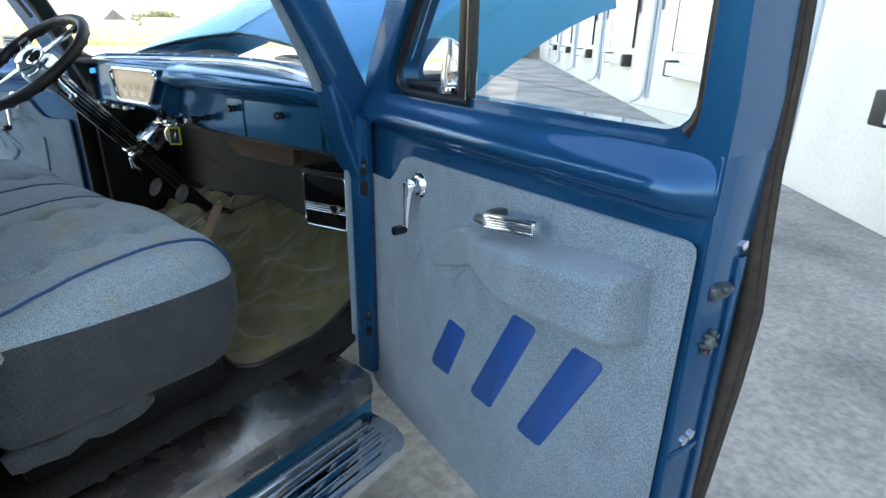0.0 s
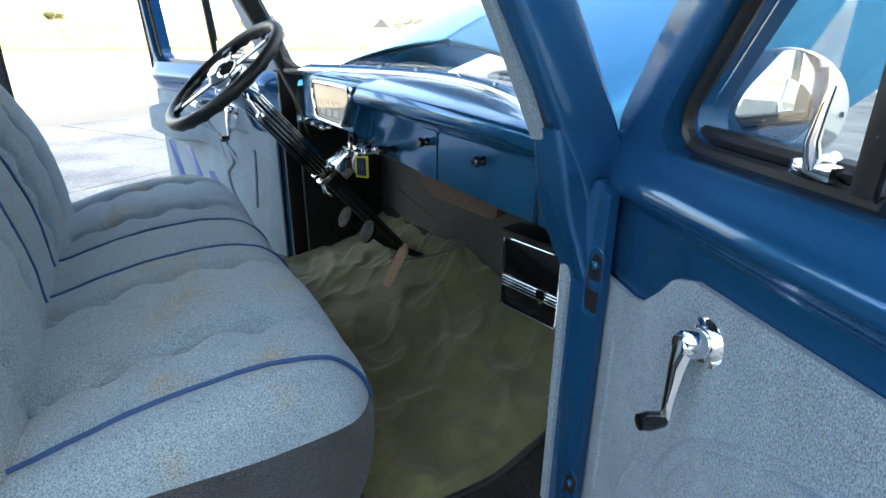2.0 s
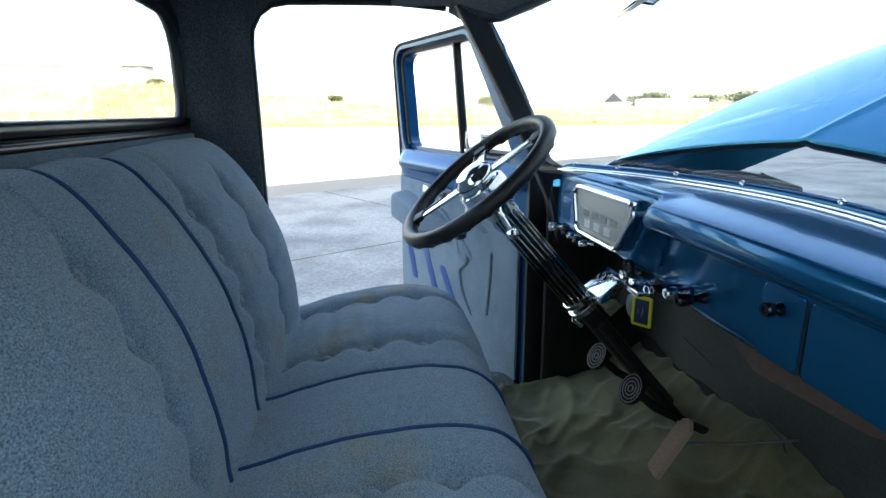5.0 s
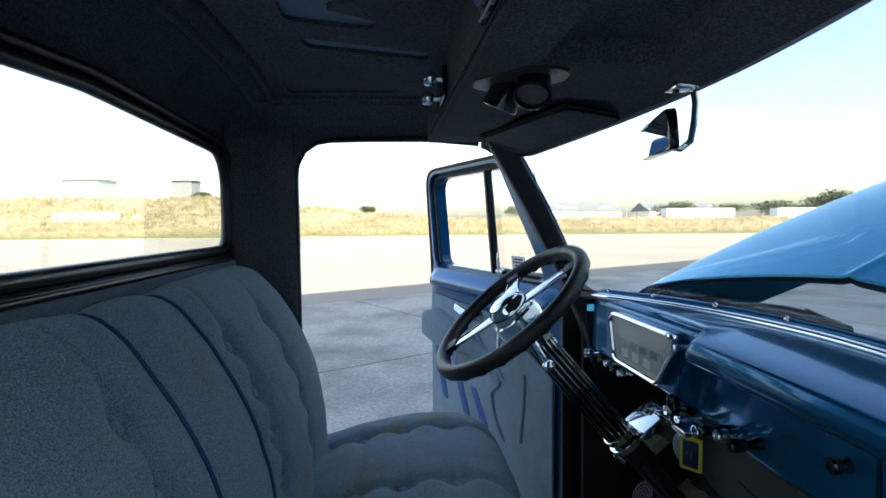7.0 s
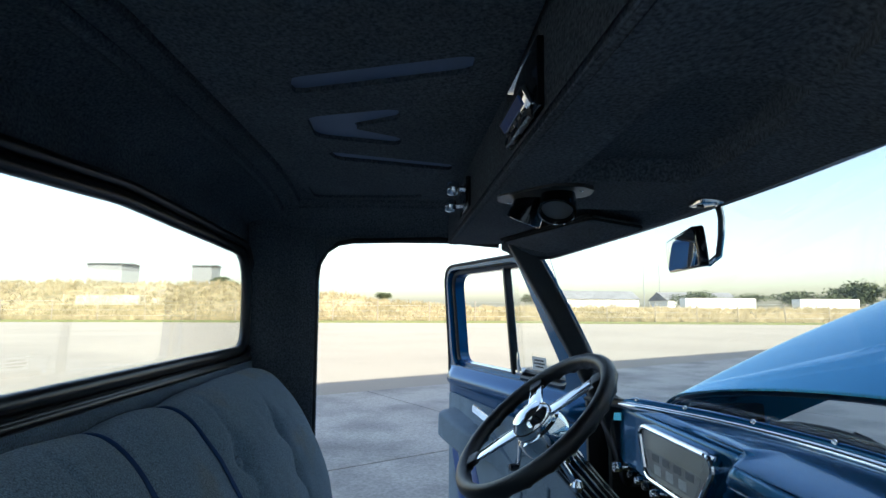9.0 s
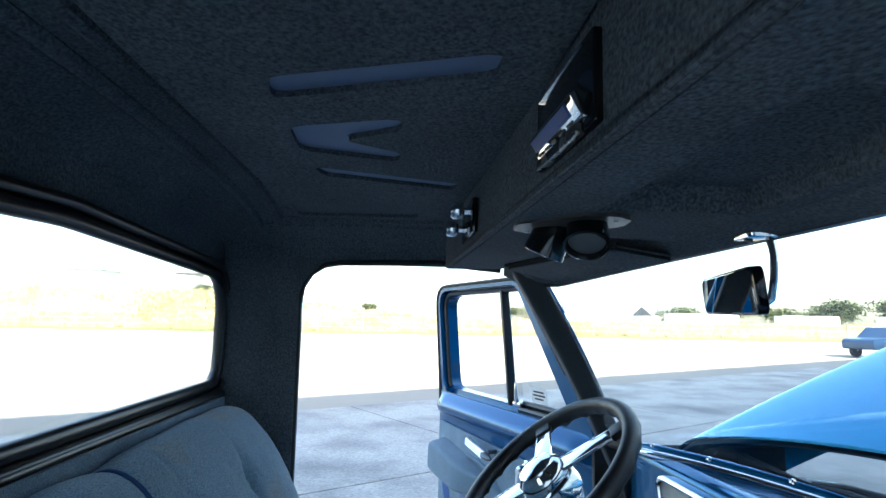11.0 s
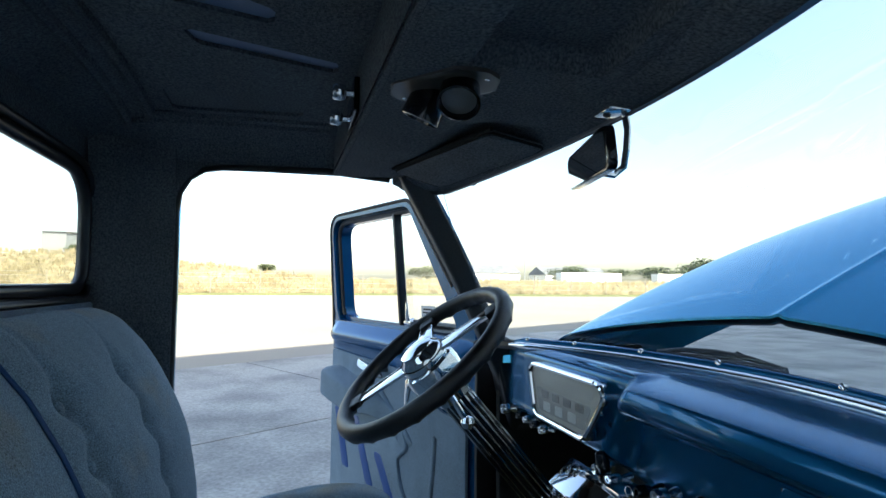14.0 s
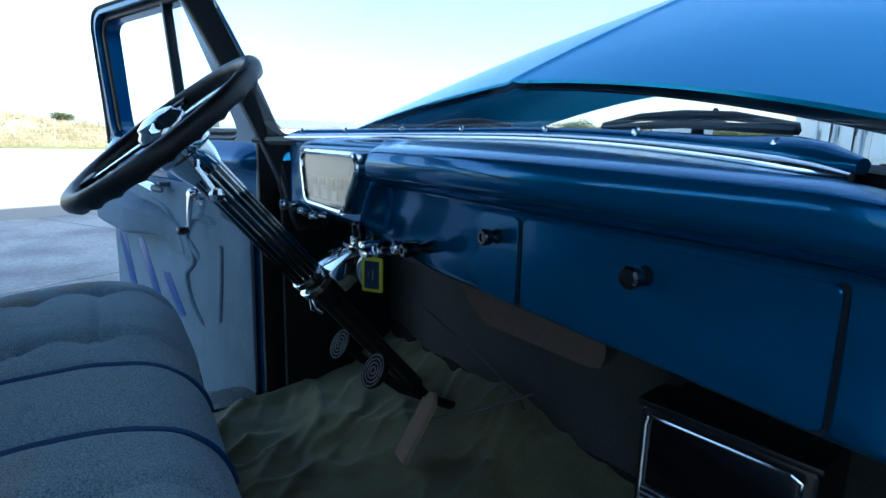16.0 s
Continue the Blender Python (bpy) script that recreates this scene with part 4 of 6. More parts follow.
# ---- pedals ----
PEDAL = material("matte_pedal_rubber", (0.012, 0.012, 0.012), 0.85, 0, grain=0.2, spec=0.2)
for nm, x, y, z in (("clutch_pedal", -0.424, -0.004, 0.785), ("brake_pedal", -0.231, 0.002, 0.790)):
    m = along((x, y, z), (0.08, -0.86, 0.50))
    bm = B()
    lathe(bm, [(0.028, -0.012), (0.036, -0.010), (0.039, -0.004), (0.038, 0.003), (0.036, 0.003), (0.0355, 0.001), (0, 0.001)], m, 28)
    tube(bm, [m @ Vector((0, 0, -0.010)), (x + 0.01, y + 0.06, z - 0.05), (x + 0.03, y + 0.20, z - 0.12), (x + 0.03, 0.30, z - 0.10)], 0.011, 8)
    pedal = part(nm, bm, PEDAL, truck, "round black rubber pedal pad")
    for r in (0.008, 0.017, 0.026, 0.0345):
        bm = B()
        tube(bm, [m @ Vector((r * math.cos(a * math.pi / 14), r * math.sin(a * math.pi / 14), 0.0022)) for a in range(28)], 0.0014, 6, closed=True)
        part("tread_ring", bm, material("worn_grey_rubber", (0.19, 0.19, 0.185), 0.8), pedal)
GP = axes((-0.125, 0.056, 0.690), Vector((0.98, -0.15, 0.1)).normalized(), Vector((0.02, 0.50, 0.86)).normalized(), (0, 0, 1))
gx, gy = GP.col[0].xyz, GP.col[1].xyz
gy = (gy - gx * gy.dot(gx)).normalized()
GP = axes((-0.125, 0.048, 0.700), gx, gy, gx.cross(gy))
bm = B()
slab(bm, rounded([(-0.030, -0.072), (0.026, -0.072), (0.030, 0.060), (0.004, 0.080), (-0.020, 0.068)], 0.006), -0.010, 0.0, GP, bevel=0.003)
gas = part("accelerator_pedal", bm, material("brown_rubber", (0.36, 0.25, 0.18), 0.7, grain=0.2), truck, "brown ribbed rubber accelerator pedal")
for k in range(8):
    bm = B()
    tube(bm, [GP @ Vector((-0.024 + 0.007 * k, -0.068, 0.0008)), GP @ Vector((-0.022 + 0.007 * k, 0.058, 0.0008))], 0.0026, 5)
    part("tread_rib", bm, gas.data.materials[0], gas)
bm = B()
tube(bm, [GP @ Vector((0.02, 0.03, -0.012)), (-0.06, 0.16, 0.74), (0.0, 0.25, 0.78)], 0.003, 6)
tube(bm, [(-0.20, 0.10, 0.93), (-0.10, 0.16, 0.86), (-0.02, 0.23, 0.77), (0.0, 0.26, 0.68)], 0.002, 6)
part("throttle_rod", bm, BLACK, truck)

# ---- steering column and wheel ----
column = thing("steering_column", "chrome and black steering column with a black wheel", "steering column", (-0.385, 0.24, 0.70))
HUB = Vector((-0.319, -0.3625, 1.283))
WAX = Vector((-0.078, 0.641, -0.763))                   # the wheel's own axis, away from the driver
AX = Vector((-0.03, 0.652, -0.757)).normalized()
CI = column.matrix_basis.inverted()
bm = B()
tube(bm, [CI @ (HUB + AX * s) for s in (0.055, 0.06, 0.395, 0.40)], [0.030, 0.034, 0.031, 0.026], 24)
part("upper_tube", bm, BLACK_GLOSS, column)
for k in range(9):
    a = -1.2 + 0.40 * k
    side = Vector((1, 0, 0)) * math.cos(a) + AX.cross(Vector((1, 0, 0))) * -math.sin(a)
    bm = B()
    tube(bm, [CI @ (HUB + AX * s + side * 0.0325) for s in (0.10, 0.392)], 0.0022, 6)
    part("chrome_flute", bm, CHROME, column)
bm = B()
tube(bm, [CI @ (HUB + AX * s) for s in (0.39, 0.80)], 0.024, 16)
tube(bm, [CI @ (HUB + AX * s + Vector((0.055, 0, 0.0))) for s in (0.46, 0.82)], 0.011, 10)
part("lower_tube", bm, BLACK, column)
for s, r in ((0.392, 0.036), (0.418, 0.038)):
    bm = B()
    tube(bm, [CI @ (HUB + AX * (s + d)) for d in (-0.008, -0.006, 0.006, 0.008)], [r - 0.004, r, r, r - 0.004], 20)
    part("clamp_ring", bm, CHROME, column)
bm = B()
tube(bm, [CI @ (HUB + AX * s) for s in (0.010, 0.016, 0.034, 0.050, 0.056, 0.075, 0.100)], [0.044, 0.056, 0.058, 0.055, 0.046, 0.044, 0.037], 28)
part("collar", bm, CHROME, column)
# bright junction box beside the column, shift lever and hand brake
bm = B()
JB = axes((-0.318, -0.052, 1.030), (1, 0, 0), (0, 0.757, 0.652), (0, -0.652, 0.757))
box(bm, (0, 0, -0.030), (0.100, 0.086, 0.060), CI @ JB, bevel=0.007)
part("junction_box", bm, CHROME, column)
bm = B()
tube(bm, [CI @ (HUB + AX * 0.070 + Vector(p)) for p in ((0.035, 0, 0), (0.066, -0.004, -0.012), (0.070, 0.020, -0.050))], [0.008, 0.006, 0.006], 8)
lathe(bm, [(0, -0.014), (0.010, -0.010), (0.014, 0), (0.010, 0.010), (0, 0.014)], CI @ Matrix.Translation(HUB + AX * 0.070 + Vector((0.070, 0.026, -0.058))), 14)
part("turn_lever", bm, CHROME, column)
bm = B()
tube(bm, [CI @ Vector(p) for p in ((-0.48, 0.08, 0.97), (-0.48, -0.03, 0.925), (-0.48, -0.055, 0.90), (-0.478, -0.050, 0.87), (-0.47, -0.03, 0.855))], [0.006, 0.008, 0.011, 0.011, 0.008], 10)
part("brake_release", bm, CHROME, column)
wm = along(HUB, -WAX)
we1 = WAX.cross(Vector((0, 0, 1))).normalized()
we2 = WAX.cross(we1)
if we2.z < 0:
    we2 = -we2
wnorm = -WAX
RIM = 0.193
bm = B()
n, k = 144, 12
rings = []
for i in range(n):
    a = 2 * math.pi * i / n
    c = HUB + (we1 * math.cos(a) + we2 * math.sin(a)) * RIM
    out = we1 * math.cos(a) + we2 * math.sin(a)
    row = []
    for j in range(k):
        b = 2 * math.pi * j / k
        r = 0.0160 + 0.0038 * max(0.0, math.cos(a * 24)) ** 2 * (0.5 - 0.5 * math.cos(b - 1.3)) ** 2
        row.append(bm.verts.new(CI @ (c + out * (r * math.cos(b)) + wnorm * (r * 1.05 * math.sin(b)))))
    rings.append(row)
for i in range(n):
    for j in range(k):
        bm.faces.new((rings[i][j], rings[i][(j + 1) % k], rings[(i + 1) % n][(j + 1) % k], rings[(i + 1) % n][j]))
swheel = part("steering_wheel", bm, WHEEL_WRAP, column, "black rim with finger grips", sharp=60)
for a in (152, 62, -118):
    d = we1 * math.cos(radians(a)) + we2 * math.sin(radians(a))
    side = wnorm.cross(d)
    m = CI @ axes(HUB, d, side, wnorm if d.cross(side).dot(wnorm) > 0 else -wnorm)
    bm = B()
    slab(bm, rounded([(0.02, -0.022), (0.172, -0.015), (0.172, 0.015), (0.02, 0.022)], 0.003), -0.002, 0.004, m, bevel=0.0015)
    part("spoke", bm, CHROME, swheel, "flat chrome spoke")
    bm = B()
    box(bm, (0.170, 0, 0.001), (0.035, 0.036, 0.014), m, bevel=0.005)
    part("spoke_end", bm, WHEEL_WRAP, swheel)
bm = B()
lathe(bm, [(0.048, -0.012), (0.050, 0.0), (0.046, 0.012), (0.038, 0.018), (0.036, 0.024), (0.020, 0.030), (0, 0.032)], CI @ wm, 30)
part("hub_cap", bm, CHROME, swheel, "domed chrome hub cap")

# ---- overhead console ----
console = thing("overhead_console", "charcoal tweed overhead console holding a stereo and map lamps", "console", (0, -0.40, 1.70))
KI = console.matrix_basis.inverted()
bm = B()
def con(u, v):
    x = -0.660 + 1.30 * u
    prof = [(-0.524, 1.83), (-0.525, 1.714), (-0.522, 1.704), (-0.510, 1.700), (-0.40, 1.702), (-0.30, 1.705), (-0.215, 1.707), (-0.19, 1.714), (-0.19, 1.75)]
    y, z = curve([(a, b, 0) for a, b in prof], v).xy
    rec = 0.030 * smooth(-0.408, -0.400, y) * (1 - smooth(-0.252, -0.244, y)) * smooth(0.104, 0.116, x) * (1 - smooth(0.448, 0.460, x))
    z -= (0.004 + 0.03 * (x / 0.6) ** 2) * smooth(-0.33, -0.2, y) - rec - 0.016 * smooth(-0.36, -0.30, y) * (1 - smooth(-0.20, -0.10, x)) * smooth(-0.62, -0.56, x)
    y += 0.044 * (x + 0.6) / 1.05 * (1 - smooth(-0.50, -0.36, y))
    return KI @ Vector((x, y + (wind_top(x) + 0.15 if y > -0.2 else (wind_top(x) + 0.15) * smooth(-0.42, -0.2, y)), z))
grid(bm, con, 170, 120, 0.006)
part("body", bm, HEADLINER, console, sharp=50)
bm = B()
tube(bm, [KI @ Vector((-0.65 + 1.28 * k / 20, -0.523 + 0.044 * (-0.05 + 1.28 * k / 20) / 1.05, 1.7035)) for k in range(21)], 0.0022, 6)
part("welt", bm, HEADLINER, console)
# stereo: black opening, chrome upper edge, tilted bright face and a lower flap
ST = KI @ axes((0.285, -0.490, 1.753), Vector((1, 0.042, 0)).normalized(), (0, 0, 1), Vector((0.042, -1, 0)).normalized())
bm = B()
box(bm, (0.0, 0.0, -0.018), (0.150, 0.074, 0.046), ST, bevel=0.003)
stereo = part("stereo", bm, BLACK_GLOSS, console, "black car stereo with a tilted bright face")
bm = B()
box(bm, (-0.008, 0.033, 0.004), (0.120, 0.002, 0.004), ST, bevel=0.0008)
part("chrome_trim", bm, CHROME, stereo)
FP = ST @ Matrix.Translation((0, -0.018, 0.010)) @ pose(0, 0, 0, 30, 0, 0)
bm = B()
box(bm, (0.0, 0.0, 0.0), (0.118, 0.022, 0.007), FP, bevel=0.002)
part("face_plate", bm, CHROME, stereo, "bright metal face plate")
bm = B()
box(bm, (-0.004, 0.002, 0.0042), (0.095, 0.011, 0.0016), FP)
part("display", bm, INLAY, stereo)
for k in range(5):
    bm = B()
    box(bm, (-0.044 + 0.020 * k, -0.0078, 0.0040), (0.012, 0.003, 0.002), FP, bevel=0.0006)
    part("button", bm, BLACK, stereo)
bm = B()
box(bm, (-0.006, -0.034, 0.006), (0.110, 0.010, 0.008), ST, bevel=0.002)
part("lower_flap", bm, STEEL, stereo)
# switch plate with two bright crystal knobs
bm = B()
box(bm, (-0.255, -0.513, 1.748), (0.17, 0.010, 0.060), KI, bevel=0.003)
plate = part("switch_plate", bm, BLACK_GLOSS, console)
for x, z in ((-0.205, 1.760), (-0.305, 1.744)):
    bm = B()
    lathe(bm, [(0.006, 0), (0.006, 0.012), (0.013, 0.014), (0.015, 0.020), (0.015, 0.032), (0.012, 0.036), (0, 0.036)], KI @ along((x, -0.516, z), (0, -1, 0)), 8)
    part("switch_knob", bm, CHROME, plate)
# map lamp: plate and two swivelling spots
bm = B()
MP = KI @ axes((0.029, -0.412, 1.702), (math.cos(0.74), math.sin(0.74), 0), (math.sin(0.74), -math.cos(0.74), 0), (0, 0, -1))
slab(bm, rounded([(-0.080, -0.016), (-0.052, -0.050), (0.052, -0.050), (0.080, -0.016), (0.080, 0.016), (0.052, 0.050), (-0.052, 0.050), (-0.080, 0.016)], 0.016), -0.004, 0.005, MP, bevel=0.003)
lamp = part("map_lamp", bm, material("bronze_plate", (0.085, 0.078, 0.072), 0.32, 0.35, blotch=0.1), console, "bronze plate with two swivelling spot lamps")
for x, y, d in ((0.000, -0.424, (-0.25, -0.35, -0.90)), (0.046, -0.392, (0.50, -0.22, -0.84))):
    m = KI @ along((x, y, 1.697), d)
    bm = B()
    lathe(bm, [(0.018, -0.020), (0.024, -0.004), (0.027, 0.010), (0.029, 0.038), (0.026, 0.039), (0.024, 0.030), (0, 0.026)], m, 28)
    part("spot", bm, BLACK_GLOSS, lamp)
    bm = B()
    lathe(bm, [(0.0235, 0.0305), (0.013, 0.0335), (0, 0.0345)], m, 24)
    part("spot_lens", bm, LENS, lamp)
for x in (-0.068, 0.068):
    bm = B()
    lathe(bm, [(0.0035, 0), (0.0035, 0.002), (0, 0.003)], MP @ Matrix.Translation((x, 0, 0.005)), 10)
    part("screw", bm, CHROME, lamp)

# sun visor
visor = thing("sun_visor", "charcoal tweed sun visor folded up on the driver's side", "sun visor", (-0.35, -0.32, 1.69))
VI = visor.matrix_basis.inverted()
bm = B()
VC = [Vector(p) for p in ((-0.531, -0.394, 1.690), (-0.124, -0.275, 1.690), (-0.612, -0.282, 1.664), (-0.190, -0.150, 1.676))]
vis_out = rounded([(0.0, 0.0), (0.93, 0.0), (1.0, 0.9), (0.10, 1.0)], [0.06, 0.10, 0.10, 0.08], 5)


def visor_at(x, y, lift):
    p = VC[0] * (1 - x) * (1 - y) + VC[1] * x * (1 - y) + VC[2] * (1 - x) * y + VC[3] * x * y
    return VI @ (p + Vector((0, 0.3, 0.95)) * lift)


rows = [[bm.verts.new(visor_at(0.5 + (x - 0.5) * k, 0.5 + (y - 0.5) * k, d)) for x, y in vis_out] for k, d in ((0.97, 0.0), (1.0, 0.004), (1.0, 0.009), (0.97, 0.013))]
for a, b in zip(rows, rows[1:]):
    for i in range(len(a)):
        bm.faces.new((a[i], a[(i + 1) % len(a)], b[(i + 1) % len(a)], b[i]))
bm.faces.new(rows[0][::-1])
bm.faces.new(rows[-1])
part("panel", bm, HEADLINER, visor)
bm = B()
tube(bm, [visor_at(x, y, 0.004) for x, y in resample(vis_out, 60)], 0.003, 6, closed=True)
part("edge_piping", bm, CARPET, visor)
bm = B()
tube(bm, [visor_at(x, -0.04, 0.008) for x in (0.0, 0.5, 0.95)], 0.004, 6)
part("rod", bm, CARPET, visor)

# inside mirror
mirror = thing("rear_view_mirror", "chrome-armed inside mirror under the windshield header", "mirror", (0.0, -0.145, 1.70))
RI = mirror.matrix_basis.inverted()
bm = B()
box(bm, (0.010, -0.142, 1.697), (0.050, 0.040, 0.016), RI, bevel=0.006)
part("mount", bm, CHROME, mirror)
bm = B()
lathe(bm, [(0.006, 0), (0.006, 0.003), (0, 0.004)], RI @ along((0.008, -0.150, 1.689), (0, -0.3, -1)), 10)
part("screw", bm, BLACK, mirror)
bm = B()
tube(bm, [RI @ Vector(p) for p in ((0.020, -0.128, 1.694), (0.024, -0.126, 1.665), (0.024, -0.128, 1.635), (0.022, -0.132, 1.606), (0.018, -0.146, 1.594), (0.014, -0.170, 1.598), (0.012, -0.180, 1.606))], 0.0055, 8)
part("arm", bm, CHROME, mirror)
mc, mn = Vector((0.012, -0.186, 1.612)), Vector((-0.22, -0.968, -0.10)).normalized()
mx = mn.cross(Vector((0, 0, 1))).normalized() * -1
mm = RI @ axes(mc, mx, mn.cross(mx), mn)
shape = rounded([(-0.100, -0.027), (0.100, -0.030), (0.100, 0.030), (-0.100, 0.027)], 0.014, 5)
bm = B()
slab(bm, shape, -0.010, 0.003, mm, bevel=0.002)
part("shell", bm, BLACK_GLOSS, mirror)
bm = B()
slab(bm, [(x * 0.95, y * 0.88) for x, y in shape], 0.003, 0.0042, mm)
part("mirror_glass", bm, MIRROR, mirror)

# flat ceiling board with recesses: blue vinyl at the bottom of five, tweed in two
CX = 0.018
SHAPES = []
for f in (1, -1):
    SHAPES.append((rounded([(CX + f * 0.262, -0.541), (CX + f * 0.213, -0.543), (CX + f * 0.134, -0.780), (CX + f * 0.190, -0.766)][::f], 0.012, 4), INLAY_DARK))
    SHAPES.append((rounded([(CX + f * 0.395, -0.606), (CX + f * 0.545, -0.604), (CX + f * 0.560, -0.880), (CX + f * 0.425, -0.872)][::f], 0.014, 4), HEADLINER))
SHAPES.append((rounded([(CX + 0.090, -0.636), (CX + 0.047, -0.637), (CX, -0.716), (CX - 0.047, -0.638), (CX - 0.092, -0.642), (CX - 0.052, -0.782), (CX + 0.046, -0.778)], [0.012, 0.012, 0.008, 0.012, 0.012, 0.025, 0.025], 4), INLAY_DARK))
BOARD_LOW, BOARD_TOP = 1.806, 1.814


def ceiling_board():
    """A sheet with thickness whose cut-outs follow the inlay shapes."""
    bm = B()
    rim = rounded([(-0.615, -0.885), (0.615, -0.885), (0.615, -0.49), (-0.615, -0.49)], [0.05, 0.05, 0.01, 0.01], 5)
    loops = [resample(rim, 90)] + [resample(o, 44) for o, _ in SHAPES]
    edges, walls = [], []
    for loop in loops:
        lo = [bm.verts.new((x, y, BOARD_LOW)) for x, y in loop]
        hi = [bm.verts.new((x, y, BOARD_TOP if loop is not loops[0] else 1.858)) for x, y in loop]
        for i in range(len(lo)):
            walls.append((lo[i], lo[(i + 1) % len(lo)], hi[(i + 1) % len(lo)], hi[i]))
            edges.append(bm.edges.new((lo[i], lo[(i + 1) % len(lo)])))
    bmesh.ops.triangle_fill(bm, use_beauty=True, use_dissolve=False, edges=edges)
    for w in walls:
        bm.faces.new(w)
    return bm


part("ceiling_board", ceiling_board(), HEADLINER, truck, "flat charcoal ceiling board with cut-out shapes", sharp=30)
for o, m in SHAPES:
    cx, cy = sum(p[0] for p in o) / len(o), sum(p[1] for p in o) / len(o)
    bm = B()
    slab(bm, [(cx + (x - cx) * 1.03, cy + (y - cy) * 1.03) for x, y in o], BOARD_TOP - 0.001, BOARD_TOP + 0.004, Matrix())
    bmesh.ops.triangulate(bm, faces=[f for f in bm.faces if len(f.verts) > 4])
    part("ceiling_inlay", bm, m, truck, "slate blue vinyl inlay" if m == INLAY_DARK else "", sharp=30)

# ---- doors ----
LATCH_METAL = material("dull_latch_steel", (0.10, 0.125, 0.145), 0.38, 0.7, blotch=0.3, blotch_scale=40)


def build_door(name, label, origin, u, inner, length, rise):
    """An open door. Local x runs from the hinge to the latch, y to the inner side, z up; x is scaled to the length."""
    m = axes(origin, u, inner, (0, 0, 1))
    flip = m.determinant() < 0
    L = length / 1.03
    squash, lean = (0.065, 0.085) if rise else (0.0, 0.0)  # the driver's frame is lower and leans in
    door = tagged(new(name), label)
    door.parent = truck
    door["label"] = label

    def P(x, y, z):
        return m @ Vector((x * L, y + lean * max(0.0, z - 1.25), z + rise * smooth(0.9, 1.25, z) - squash * max(0.0, z - 1.25)))

    face = axes((0, 0, 0), (1, 0, 0), (0, 0, 1), (0, 1, 0))      # local (x, z), raised to the inner side

    def baked(bm):
        for v in bm.verts:
            v.co = P(*v.co)
        return bm

    def door_part(nm, bm, mat, lab="", **kw):
        return part(nm, baked(bm), mat, door, lab, **kw)

    wr = 0.0 if name == "passenger_door" else 0.034      # the driver's frame is slimmer at the latch
    wf = 0.0 if name == "passenger_door" else 0.022
    wt = 0.0 if name == "passenger_door" else 0.030      # and at the top
    low = 0.0 if name == "passenger_door" else 0.06        # the driver's door ends higher
    e = -0.028 if name == "passenger_door" else 0.0       # the passenger door ends close behind its panel
    window = resample(rounded([(0.115 - wf, 1.250), (0.925 + wr, 1.250), (0.915 + wr, 1.640 + wt), (0.375 - wf, 1.640 + wt)], [0.05, 0.05, 0.075, 0.05], 7), 120)
    outer = rounded([(-0.005, 1.16), (1.022 + e, 1.16), (1.022 + e, 1.30), (0.995 + e, 1.715), (0.320, 1.715), (0.005, 1.27)], [0, 0, 0.02, 0.10, 0.08, 0.03], 6)
    # upper frame, in two skins so that it reads as a hollow pressing
    bm = B()
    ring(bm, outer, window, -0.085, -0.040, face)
    door_part("window_frame", bm, PAINT_JAMB_DIM)
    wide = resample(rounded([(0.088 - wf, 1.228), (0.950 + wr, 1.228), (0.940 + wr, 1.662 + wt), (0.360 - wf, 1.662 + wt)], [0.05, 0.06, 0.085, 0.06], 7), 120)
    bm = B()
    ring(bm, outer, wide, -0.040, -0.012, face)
    door_part("inner_window_frame", bm, PAINT_JAMB_DIM)
    bm = B()
    loop = resample(rounded([(0.101 - wf, 1.240), (0.937 + wr, 1.240), (0.927 + wr, 1.650 + wt), (0.367 - wf, 1.650 + wt)], [0.05, 0.055, 0.08, 0.055], 7), 110)
    bare = [i for i, p in enumerate(loop) if p[1] < 1.246 and p[0] > 0.43]
    run = loop[max(bare) + 1:] + loop[:min(bare)]
    tube(bm, [(x, -0.040, z) for x, z in run], 0.011, 8)
    door_part("window_channel", bm, GASKET)
    # shell below the belt, with a rolled belt rail
    def shell(uu, v):
        prof = [(-0.012, 1.235), (-0.004, 1.222), (0.016, 1.198), (0.022, 1.178), (0.014, 1.160), (0.000, 1.146), (-0.004, 1.10), (-0.006, 0.96), (-0.006, 0.36 + low)]
        p = curve(prof, v)
        keep = smooth(1.0, 0.972, uu) * smooth(0.0, 0.02, uu)
        return (-0.002 + (1.020 + e) * uu, -0.012 + (p.x + 0.012) * keep, p.y)
    bm = B()
    grid(bm, shell, 24, 40)
    door_part("belt_rail", bm, PAINT_JAMB_DIM, sharp=60, recalc=True)
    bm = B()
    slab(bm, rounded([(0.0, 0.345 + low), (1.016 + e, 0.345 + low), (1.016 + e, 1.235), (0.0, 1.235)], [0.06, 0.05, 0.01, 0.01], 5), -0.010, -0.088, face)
    door_part("shell", bm, PAINT_JAMB_DIM)
    # fabric panel with its notch
    top = [(0.02, 1.022), (0.135, 1.022), (0.165, 1.030), (0.20, 1.062), (0.225, 1.092), (0.265, 1.105), (0.40, 1.108), (0.985, 1.122)]
    outline = [(0.025, 0.372 + low), (0.06, 0.352 + low), (0.96, 0.352 + low), (0.985, 0.372 + low)] + top[::-1]
    bm = B()
    slab(bm, rounded(outline, [0.02, 0.02, 0.02, 0.02, 0.02, 0.03, 0.02, 0.02, 0.02, 0.02, 0.02, 0.02], 3), -0.002, 0.007, face, bevel=0.003)
    panel = door_part("door_panel", bm, TWEED, "grey-blue tweed door panel")
